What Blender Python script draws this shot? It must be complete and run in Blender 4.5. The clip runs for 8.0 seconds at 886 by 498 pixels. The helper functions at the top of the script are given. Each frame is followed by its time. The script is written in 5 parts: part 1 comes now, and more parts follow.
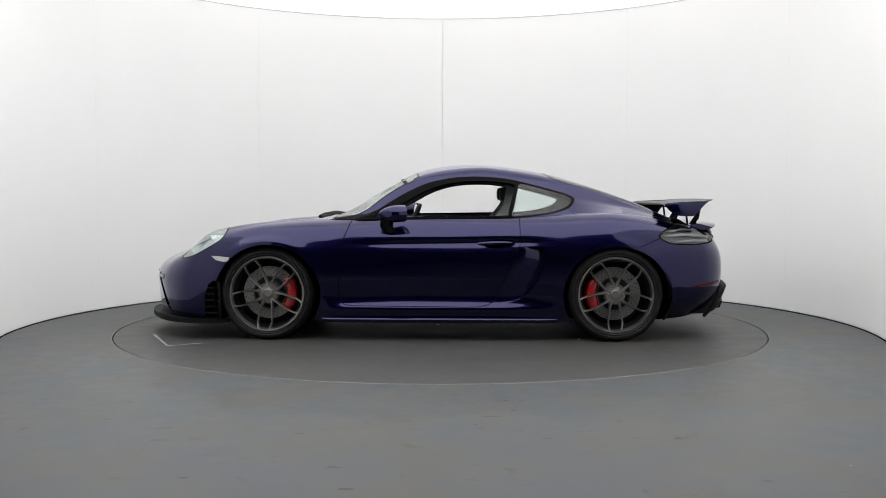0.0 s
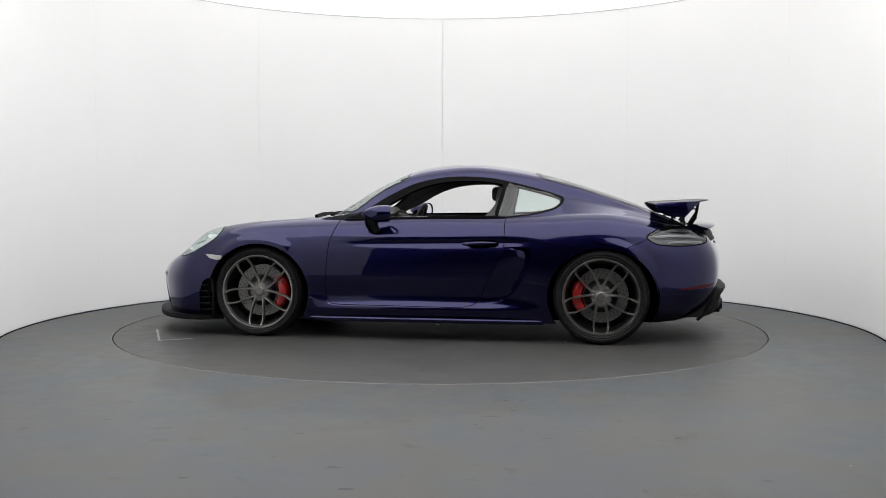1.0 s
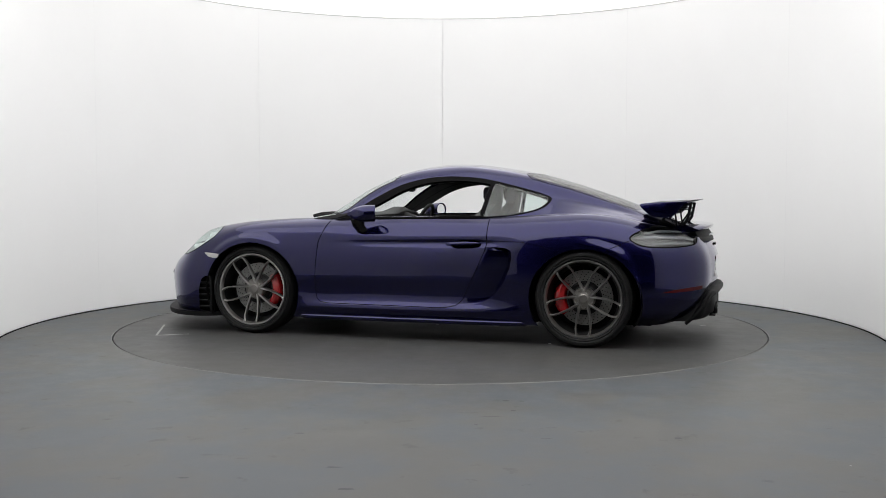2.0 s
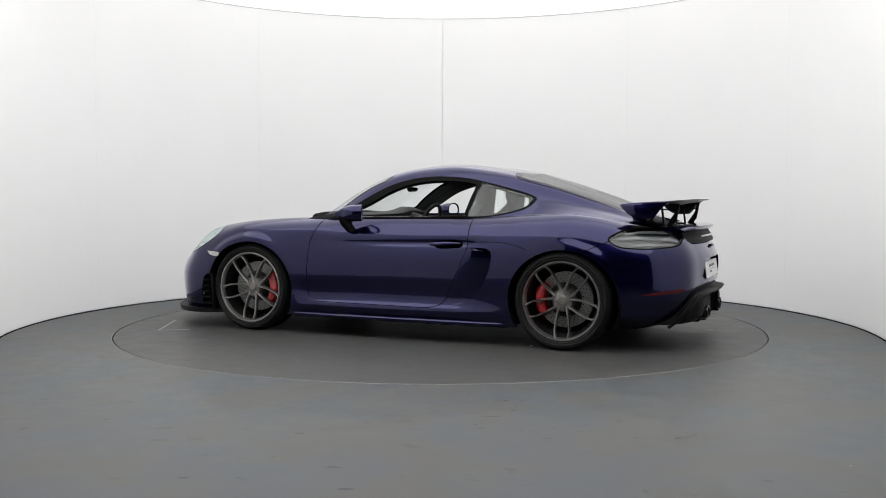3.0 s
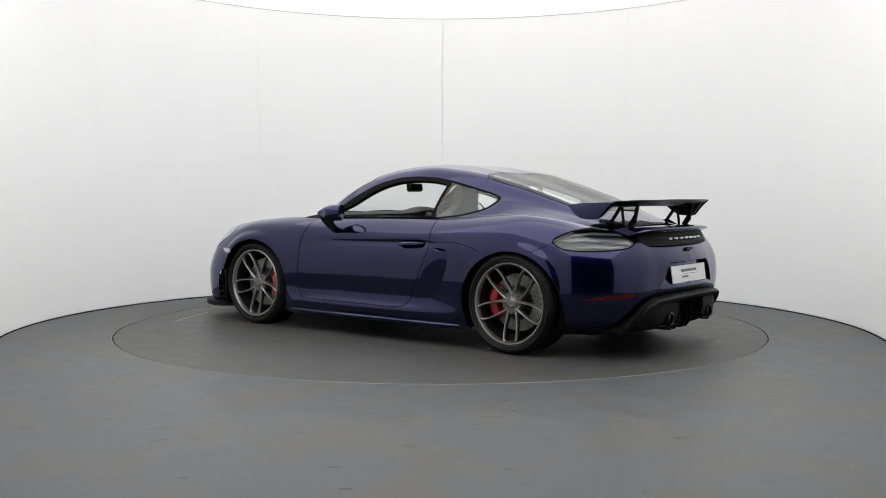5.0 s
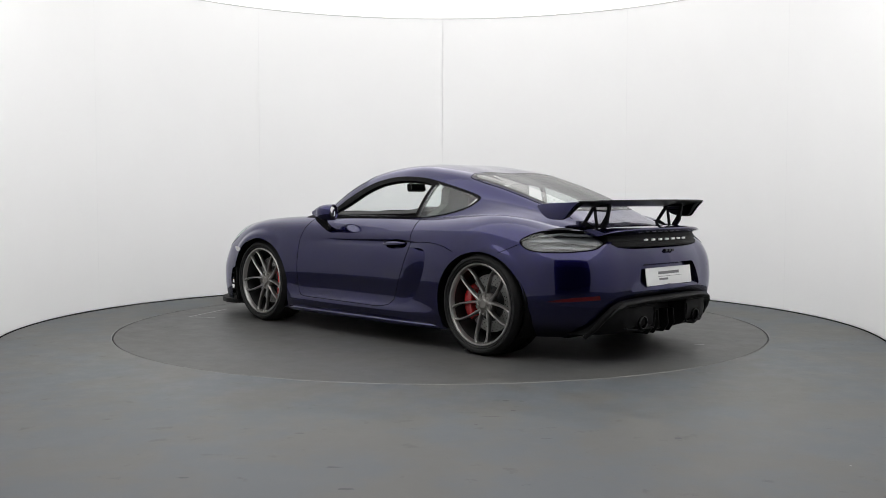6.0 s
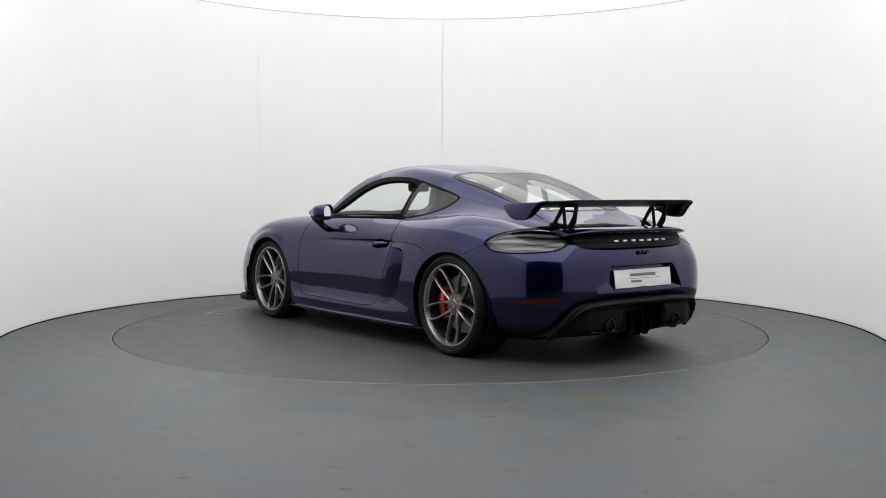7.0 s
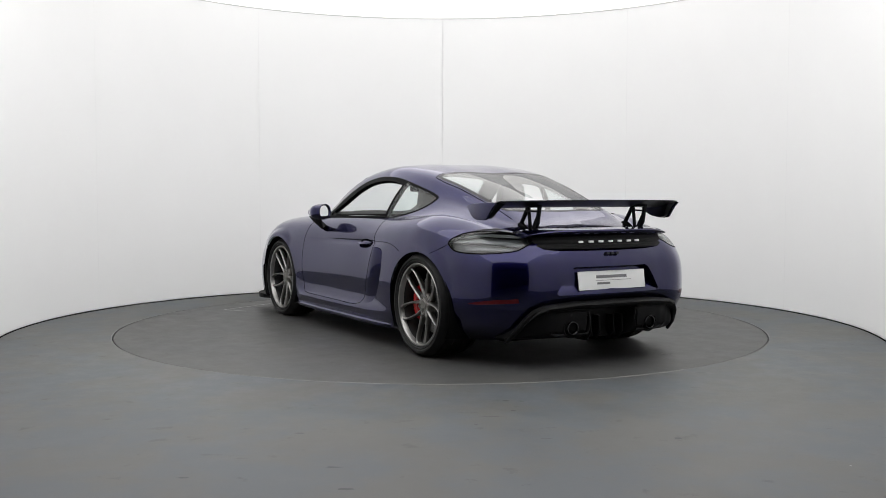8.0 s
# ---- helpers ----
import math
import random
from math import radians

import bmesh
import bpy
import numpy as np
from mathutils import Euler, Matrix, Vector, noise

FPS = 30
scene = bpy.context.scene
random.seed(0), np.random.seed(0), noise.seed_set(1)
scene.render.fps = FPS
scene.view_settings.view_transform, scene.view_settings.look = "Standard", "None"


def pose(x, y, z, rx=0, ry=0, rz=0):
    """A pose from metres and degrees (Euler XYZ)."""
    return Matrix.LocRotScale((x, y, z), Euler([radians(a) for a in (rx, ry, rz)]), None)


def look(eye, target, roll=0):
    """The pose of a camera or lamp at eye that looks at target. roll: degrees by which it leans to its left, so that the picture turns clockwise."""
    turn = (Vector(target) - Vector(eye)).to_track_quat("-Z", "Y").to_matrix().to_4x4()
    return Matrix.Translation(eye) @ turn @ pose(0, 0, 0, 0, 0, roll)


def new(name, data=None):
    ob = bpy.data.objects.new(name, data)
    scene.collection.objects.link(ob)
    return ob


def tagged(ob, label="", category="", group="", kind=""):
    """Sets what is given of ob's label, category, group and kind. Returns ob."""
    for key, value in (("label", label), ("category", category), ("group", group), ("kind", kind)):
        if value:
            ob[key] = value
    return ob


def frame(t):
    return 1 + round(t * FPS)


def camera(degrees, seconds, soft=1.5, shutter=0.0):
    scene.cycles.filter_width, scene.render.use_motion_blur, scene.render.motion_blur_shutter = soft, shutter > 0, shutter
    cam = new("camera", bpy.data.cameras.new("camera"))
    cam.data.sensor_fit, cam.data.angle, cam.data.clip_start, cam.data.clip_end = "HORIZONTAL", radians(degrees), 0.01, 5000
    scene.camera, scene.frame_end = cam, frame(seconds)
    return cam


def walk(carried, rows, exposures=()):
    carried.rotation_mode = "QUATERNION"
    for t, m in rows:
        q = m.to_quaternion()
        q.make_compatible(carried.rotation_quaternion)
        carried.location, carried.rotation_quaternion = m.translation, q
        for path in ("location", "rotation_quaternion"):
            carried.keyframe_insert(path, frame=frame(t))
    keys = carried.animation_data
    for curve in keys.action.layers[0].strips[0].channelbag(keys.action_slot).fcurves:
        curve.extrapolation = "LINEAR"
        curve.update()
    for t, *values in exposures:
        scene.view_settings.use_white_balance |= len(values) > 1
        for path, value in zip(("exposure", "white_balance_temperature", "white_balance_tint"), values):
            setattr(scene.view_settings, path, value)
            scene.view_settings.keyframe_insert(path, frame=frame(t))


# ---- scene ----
from functools import lru_cache

from mathutils.bvhtree import BVHTree

SECONDS = 8.0
EYE = Vector((0.0, -7.8963, 1.046))
YAW, TILT, LEAN = radians(0.131), radians(3.188), -0.031
AIM = EYE + Vector((math.sin(YAW) * math.cos(TILT), math.cos(YAW) * math.cos(TILT), -math.sin(TILT)))
cam = camera(48.26, SECONDS, soft=0.8)
STAND = look(EYE, AIM, -LEAN)
walk(cam, [(0.0, STAND), (SECONDS, STAND)])

# ---- light ----
world = bpy.data.worlds.new("studio_surround")
world.use_nodes = True
world.node_tree.nodes["Background"].inputs[0].default_value = (0.9, 0.95, 1.0, 1)
world.node_tree.nodes["Background"].inputs[1].default_value = 0.02
scene.world = world
scene.view_settings.exposure = 0.0
# FRONT_GLOW: unseen fill added to light the back wall more evenly
CEILING_GLOW, FRONT_GLOW = 1.24, 2.15
CEILING_SPLIT, OPENING_X, OPENING_Y = -0.55, 2.05, -4.9


# ---- materials ----
def node_mat(name):
    m = bpy.data.materials.new(name)
    m.use_nodes = True
    return m, m.node_tree.nodes, m.node_tree.links, m.node_tree.nodes["Principled BSDF"]


def surface(name, colour, rough=0.5, metal=0.0, coat=0.0, coat_rough=0.03, vary=0.0, scale=8.0, bump=0.0,
            bump_scale=60.0, rough_vary=0.0, spec=0.5, emit=0.0, ior=1.5, sheen=0.0):
    """A plain material with noise at two scales on colour, gloss and relief."""
    m, nodes, links, p = node_mat(name)
    p.inputs["Base Color"].default_value = (*colour, 1)
    p.inputs["Roughness"].default_value = rough
    p.inputs["Metallic"].default_value = metal
    p.inputs["Coat Weight"].default_value = coat
    p.inputs["Coat Roughness"].default_value = coat_rough
    p.inputs["Specular IOR Level"].default_value = spec
    p.inputs["IOR"].default_value = ior
    p.inputs["Sheen Weight"].default_value = sheen
    if emit:
        p.inputs["Emission Color"].default_value = (*colour, 1)
        p.inputs["Emission Strength"].default_value = emit
    coord = nodes.new("ShaderNodeTexCoord")
    if vary or rough_vary:
        big, small = nodes.new("ShaderNodeTexNoise"), nodes.new("ShaderNodeTexNoise")
        big.inputs["Scale"].default_value, small.inputs["Scale"].default_value = scale * 0.2, scale
        big.inputs["Detail"].default_value = small.inputs["Detail"].default_value = 6
        mix = nodes.new("ShaderNodeMath")
        mix.operation = "ADD"
        for n in (big, small):
            links.new(coord.outputs["Object"], n.inputs["Vector"])
        links.new(big.outputs["Fac"], mix.inputs[0])
        links.new(small.outputs["Fac"], mix.inputs[1])
        if vary:
            ramp = nodes.new("ShaderNodeMapRange")
            ramp.inputs[1].default_value, ramp.inputs[2].default_value = 0.6, 1.4
            ramp.inputs[3].default_value, ramp.inputs[4].default_value = 1 - vary, 1 + vary
            hsv = nodes.new("ShaderNodeHueSaturation")
            hsv.inputs["Color"].default_value = (*colour, 1)
            links.new(mix.outputs[0], ramp.inputs[0])
            links.new(ramp.outputs[0], hsv.inputs["Value"])
            links.new(hsv.outputs["Color"], p.inputs["Base Color"])
        if rough_vary:
            r2 = nodes.new("ShaderNodeMapRange")
            r2.inputs[1].default_value, r2.inputs[2].default_value = 0.6, 1.4
            r2.inputs[3].default_value, r2.inputs[4].default_value = rough - rough_vary, rough + rough_vary
            links.new(mix.outputs[0], r2.inputs[0])
            links.new(r2.outputs[0], p.inputs["Roughness"])
    if bump:
        fine = nodes.new("ShaderNodeTexNoise")
        fine.inputs["Scale"].default_value, fine.inputs["Detail"].default_value = bump_scale, 4
        links.new(coord.outputs["Object"], fine.inputs["Vector"])
        b = nodes.new("ShaderNodeBump")
        b.inputs["Strength"].default_value, b.inputs["Distance"].default_value = bump, 0.002
        links.new(fine.outputs["Fac"], b.inputs["Height"])
        links.new(b.outputs["Normal"], p.inputs["Normal"])
    return m


def glass_mat(name, tint, rough=0.0, clear=0.8, least=0.05, power=5.5):
    """Thin sheet glass: tinted see-through, with a gloss that grows towards a grazing view."""
    m = bpy.data.materials.new(name)
    m.use_nodes = True
    nodes, links = m.node_tree.nodes, m.node_tree.links
    nodes.clear()
    out, mix = nodes.new("ShaderNodeOutputMaterial"), nodes.new("ShaderNodeMixShader")
    clearn, glossy, facing = nodes.new("ShaderNodeBsdfTransparent"), nodes.new("ShaderNodeBsdfGlossy"), nodes.new("ShaderNodeLayerWeight")
    clearn.inputs[0].default_value = (tint[0] * clear, tint[1] * clear, tint[2] * clear, 1)
    glossy.inputs["Roughness"].default_value = rough
    facing.inputs[0].default_value = 0.5
    steep, gain = nodes.new("ShaderNodeMath"), nodes.new("ShaderNodeMapRange")
    steep.operation = "POWER"
    steep.inputs[1].default_value = power
    gain.inputs[3].default_value, gain.inputs[4].default_value = least, 0.85
    links.new(facing.outputs["Facing"], steep.inputs[0])
    links.new(steep.outputs[0], gain.inputs[0])
    links.new(gain.outputs[0], mix.inputs[0])
    links.new(clearn.outputs[0], mix.inputs[1])
    links.new(glossy.outputs[0], mix.inputs[2])
    links.new(mix.outputs[0], out.inputs[0])
    return m


def floor_mat(name, colour, rough, seed, tint=1.0):
    """Painted studio floor: cloudy wear, scuffs and faint cooler and warmer patches."""
    m, nodes, links, p = node_mat(name)
    coord = nodes.new("ShaderNodeTexCoord")
    shift = nodes.new("ShaderNodeMapping")
    shift.inputs["Location"].default_value = (seed, seed * 0.7, 0)
    links.new(coord.outputs["Object"], shift.inputs["Vector"])

    def noise_tex(scale, detail, rough_n=0.6):
        n = nodes.new("ShaderNodeTexNoise")
        n.inputs["Scale"].default_value, n.inputs["Detail"].default_value, n.inputs["Roughness"].default_value = scale, detail, rough_n
        links.new(shift.outputs[0], n.inputs["Vector"])
        return n

    cloud, patch, grain = noise_tex(1.6, 8, 0.68), noise_tex(5.5, 10, 0.74), noise_tex(45, 5, 0.7)
    hue = nodes.new("ShaderNodeMix")
    hue.data_type = "RGBA"
    hue.inputs[6].default_value = (colour[0] * (1 + 0.05 * tint), colour[1] * (1 + 0.01 * tint), colour[2] * (1 - 0.06 * tint), 1)
    hue.inputs[7].default_value = (colour[0] * (1 - 0.07 * tint), colour[1], colour[2] * (1 + 0.08 * tint), 1)
    sharp = nodes.new("ShaderNodeMapRange")
    sharp.inputs[1].default_value, sharp.inputs[2].default_value = 0.44, 0.58
    links.new(cloud.outputs["Fac"], sharp.inputs[0])
    links.new(sharp.outputs[0], hue.inputs[0])
    value = nodes.new("ShaderNodeMapRange")
    value.inputs[1].default_value, value.inputs[2].default_value = 0.25, 0.75
    value.inputs[3].default_value, value.inputs[4].default_value = 0.66, 1.34
    links.new(patch.outputs["Fac"], value.inputs[0])
    # dark tyre scuffs, few and short
    scuff = noise_tex(6.5, 10, 0.62)
    dark = nodes.new("ShaderNodeMapRange")
    dark.inputs[1].default_value, dark.inputs[2].default_value = 0.33, 0.38
    dark.inputs[3].default_value, dark.inputs[4].default_value = 0.66, 1.0
    links.new(scuff.outputs["Fac"], dark.inputs[0])
    both = nodes.new("ShaderNodeMath")
    both.operation = "MULTIPLY"
    links.new(value.outputs[0], both.inputs[0])
    links.new(dark.outputs[0], both.inputs[1])
    hsv = nodes.new("ShaderNodeHueSaturation")
    links.new(hue.outputs[2], hsv.inputs["Color"])
    links.new(both.outputs[0], hsv.inputs["Value"])
    links.new(hsv.outputs["Color"], p.inputs["Base Color"])
    gloss = nodes.new("ShaderNodeMapRange")
    gloss.inputs[1].default_value, gloss.inputs[2].default_value = 0.3, 0.7
    gloss.inputs[3].default_value, gloss.inputs[4].default_value = rough - 0.08, rough + 0.08
    links.new(patch.outputs["Fac"], gloss.inputs[0])
    links.new(gloss.outputs[0], p.inputs["Roughness"])
    b = nodes.new("ShaderNodeBump")
    b.inputs["Strength"].default_value, b.inputs["Distance"].default_value = 0.25, 0.001
    links.new(grain.outputs["Fac"], b.inputs["Height"])
    links.new(b.outputs["Normal"], p.inputs["Normal"])
    return m


def paint_mat():
    """Violet-blue metallic car paint: fine flake under a clear coat."""
    m, nodes, links, p = node_mat("violet_blue_metallic_paint")
    coord, cell = nodes.new("ShaderNodeTexCoord"), nodes.new("ShaderNodeTexVoronoi")
    cell.inputs["Scale"].default_value = 900
    links.new(coord.outputs["Object"], cell.inputs["Vector"])
    mix = nodes.new("ShaderNodeMix")
    mix.data_type = "RGBA"
    mix.inputs[6].default_value = (0.0030, 0.0026, 0.031, 1)
    mix.inputs[7].default_value = (0.0062, 0.0054, 0.062, 1)
    links.new(cell.outputs["Color"], mix.inputs[0])
    links.new(mix.outputs[2], p.inputs["Base Color"])
    p.inputs["Metallic"].default_value = 0.9
    p.inputs["Roughness"].default_value = 0.24
    p.inputs["Specular Tint"].default_value = (0.75, 0.74, 0.92, 1)
    p.inputs["Coat Weight"].default_value = 1.0
    p.inputs["Coat Roughness"].default_value = 0.02
    p.inputs["Coat IOR"].default_value = 1.41
    return m


PAINT = paint_mat()
FLOOR = floor_mat("grey_painted_floor", (0.0720, 0.0755, 0.0775), 0.52, 3.0, 1.2)
TABLE = floor_mat("dark_grey_turntable_floor", (0.049, 0.049, 0.048), 0.5, 11.0, 0.35)
WALL = surface("white_wall_panel", (0.898, 0.90, 0.905), 0.7, vary=0.012, scale=2.0, bump=0.05, bump_scale=30)
SEAM = surface("grey_wall_seam", (0.80, 0.80, 0.81), 0.8)
TOPLINE = surface("grey_top_joint", (0.66, 0.66, 0.66), 0.8)
GAP = surface("black_gap", (0.004, 0.004, 0.004), 1.0, spec=0.0)
GLOW = surface("luminous_ceiling", (1.0, 0.99, 0.975), 0.9, emit=CEILING_GLOW)
GLOW_FRONT = surface("front_fill_glow", (1.0, 0.99, 0.975), 0.9, emit=FRONT_GLOW)
DARKWALL = surface("dark_grey_hall_wall", (0.05, 0.05, 0.055), 0.8, vary=0.1, scale=3)
TAPE = surface("white_floor_tape", (0.32, 0.32, 0.31), 0.7, vary=0.35, scale=60)
SCUFF = surface("dark_rubber_scuff", (0.042, 0.044, 0.047), 0.6, vary=0.3, scale=80)
EDGING = surface("worn_pale_edging", (0.115, 0.115, 0.112), 0.5, vary=0.5, scale=9)
RUBBER = surface("black_tyre_rubber", (0.007, 0.007, 0.0075), 0.6, spec=0.22, vary=0.15, scale=40, bump=0.2, bump_scale=200)
SATIN = surface("satin_grey_alloy", (0.29, 0.285, 0.278), 0.31, metal=0.95, vary=0.05, scale=20)
BARREL = surface("dark_grey_alloy_barrel", (0.035, 0.035, 0.036), 0.4, metal=0.9)
STEEL = surface("brushed_brake_disc_steel", (0.21, 0.21, 0.206), 0.38, metal=0.7, vary=0.08, scale=60)
RED = surface("red_caliper_enamel", (0.36, 0.008, 0.010), 0.25, coat=0.8)
TRIM = surface("black_plastic_trim", (0.006, 0.006, 0.0065), 0.52, spec=0.10, vary=0.1, scale=50, bump=0.08, bump_scale=400)
GLOSSBLACK = surface("gloss_black_trim", (0.006, 0.006, 0.007), 0.14, spec=0.32)
WINGBLACK = surface("satin_black_wing_paint", (0.006, 0.006, 0.0075), 0.3, spec=0.25)
LINER = surface("black_inner_liner", (0.004, 0.004, 0.004), 0.9, spec=0.1)
CABIN = surface("black_alcantara", (0.014, 0.014, 0.015), 0.9, bump=0.2, bump_scale=500, sheen=0.06)
LEATHER = surface("black_leather", (0.009, 0.009, 0.0095), 0.6, bump=0.2, bump_scale=300)
GLASS = glass_mat("tinted_side_glass", (0.90, 0.97, 0.95), clear=0.97, least=0.06)
SCREEN = glass_mat("clear_screen_glass", (0.93, 0.975, 0.965), clear=0.90, least=0.08, power=3.6)
FRONTGLASS = glass_mat("pale_windscreen_glass", (0.95, 0.985, 0.98), clear=0.98, least=0.03, power=7.0)
SMOKED = glass_mat("smoked_lamp_cover", (0.75, 0.77, 0.78), clear=0.92, rough=0.02)
CHROME = surface("bright_lamp_silver", (0.50, 0.50, 0.51), 0.3, metal=0.7)
LIGHTBAR = surface("pale_light_guide", (0.32, 0.325, 0.33), 0.3)
LAMPGREY = surface("grey_lamp_housing", (0.17, 0.172, 0.176), 0.4, metal=0.2)
REDLENS = surface("dark_red_reflector", (0.06, 0.004, 0.005), 0.25, spec=0.2)
ORANGE = surface("pale_marker_lens", (0.42, 0.41, 0.40), 0.15, coat=1.0)
PLATE = surface("white_plate_plastic", (0.78, 0.78, 0.78), 0.35)
INK = surface("grey_print", (0.16, 0.16, 0.17), 0.5)
LETTER = surface("silver_badge_metal", (0.78, 0.78, 0.79), 0.3, metal=0.2)
CAP = surface("grey_hub_cap", (0.20, 0.19, 0.18), 0.4, metal=0.8)
MIRROR = surface("mirror_silvering", (0.85, 0.86, 0.87), 0.02, metal=1.0)
SURROUND = surface("satin_black_window_trim", (0.005, 0.005, 0.0055), 0.5, spec=0.03)
PALE = surface("grey_seat_cover", (0.11, 0.114, 0.114), 0.6, vary=0.08, scale=10)


# ---- mesh helpers ----
def mesh_of(name, bm, material, smooth=True):
    me = bpy.data.meshes.new(name)
    bm.normal_update()
    bm.to_mesh(me)
    bm.free()
    me.materials.append(material)
    if smooth:
        me.shade_smooth()
        me.set_sharp_from_angle(angle=radians(38))
    return me


def part(name, bm, material, parent, label="", smooth=True):
    ob = new(name, mesh_of(name, bm, material, smooth))
    ob.parent = parent
    if label:
        ob["label"] = label
    return ob


def thing(name, bm, material, label, category, group="", kind="", smooth=True):
    return tagged(new(name, mesh_of(name, bm, material, smooth)), label, category, group, kind)


def add_box(bm, x0, x1, y0, y1, z0, z1, bevel=0.0):
    r = bmesh.ops.create_cube(bm, size=1.0)
    bmesh.ops.scale(bm, vec=(x1 - x0, y1 - y0, z1 - z0), verts=r["verts"])
    bmesh.ops.translate(bm, vec=((x0 + x1) / 2, (y0 + y1) / 2, (z0 + z1) / 2), verts=r["verts"])
    if bevel:
        edges = list({e for v in r["verts"] for e in v.link_edges})
        bmesh.ops.bevel(bm, geom=edges, offset=bevel, segments=2, affect="EDGES", profile=0.5)
    return bm


def add_grid(bm, rows, close_u=False, close_v=False):
    """Faces over rows of points (a list of lists of equal length)."""
    vs = [[bm.verts.new(p) for p in row] for row in rows]
    nu, nv = len(vs), len(vs[0])
    for i in range(nu if close_u else nu - 1):
        for j in range(nv if close_v else nv - 1):
            a, b, c, d = vs[i][j], vs[(i + 1) % nu][j], vs[(i + 1) % nu][(j + 1) % nv], vs[i][(j + 1) % nv]
            try:
                bm.faces.new((a, b, c, d))
            except ValueError:
                pass
    return vs


def add_tube(bm, points, radius, sides=8, caps=True, flat=1.0):
    """A round (or flattened) bar along points; radius may be a list."""
    pts = [Vector(p) for p in points]
    rad = radius if isinstance(radius, (list, tuple)) else [radius] * len(pts)
    rings = []
    for i, p in enumerate(pts):
        d = (pts[min(i + 1, len(pts) - 1)] - pts[max(i - 1, 0)]).normalized()
        ref = Vector((0, 0, 1)) if abs(d.z) < 0.9 else Vector((0, 1, 0))
        a = d.cross(ref).normalized()
        b = a.cross(d)
        rings.append([p + rad[i] * (a * math.cos(w) * flat + b * math.sin(w)) for w in [2 * math.pi * k / sides for k in range(sides)]])
    vs = add_grid(bm, rings, close_v=True)
    if caps:
        bm.faces.new(vs[0][::-1])
        bm.faces.new(vs[-1])
    return bm


def add_lathe(bm, profile, steps=64, axis="y"):
    """Turn a closed or open profile of (radius, along) pairs about an axis."""
    rows = []
    for k in range(steps):
        w = 2 * math.pi * k / steps
        c, s = math.cos(w), math.sin(w)
        rows.append([(r * c, h, r * s) if axis == "y" else (r * c, r * s, h) for r, h in profile])
    add_grid(bm, rows, close_u=True)
    bmesh.ops.remove_doubles(bm, verts=bm.verts, dist=1e-6)
    bmesh.ops.recalc_face_normals(bm, faces=bm.faces)
    return bm


def add_prism(bm, outline, axis, lo, hi, bevel=0.0):
    """A plate: an outline in the two other axes, drawn out along an axis from lo to hi."""
    def at(p, h):
        return {"x": (h, p[0], p[1]), "y": (p[0], h, p[1]), "z": (p[0], p[1], h)}[axis]
    low, high = [bm.verts.new(at(p, lo)) for p in outline], [bm.verts.new(at(p, hi)) for p in outline]
    faces = [bm.faces.new(low), bm.faces.new(high[::-1])]
    n = len(outline)
    for i in range(n):
        faces.append(bm.faces.new((low[i], high[i], high[(i + 1) % n], low[(i + 1) % n])))
    bmesh.ops.recalc_face_normals(bm, faces=faces)
    if bevel:
        edges = list({e for f in faces[:2] for e in f.edges})
        bmesh.ops.bevel(bm, geom=edges, offset=bevel, segments=2, affect="EDGES", profile=0.5)
    return bm


def mirrored(bm):
    """The same mesh on the other side of the car."""
    other = bm.copy()
    for v in other.verts:
        v.co.y = -v.co.y
    bmesh.ops.reverse_faces(other, faces=other.faces)
    return other


# ---- studio ----
WALL_R, WALL_X, WALL_Y, WALL_H = 3.258, -0.002, -0.139, 2.976
TABLE_R = 2.495


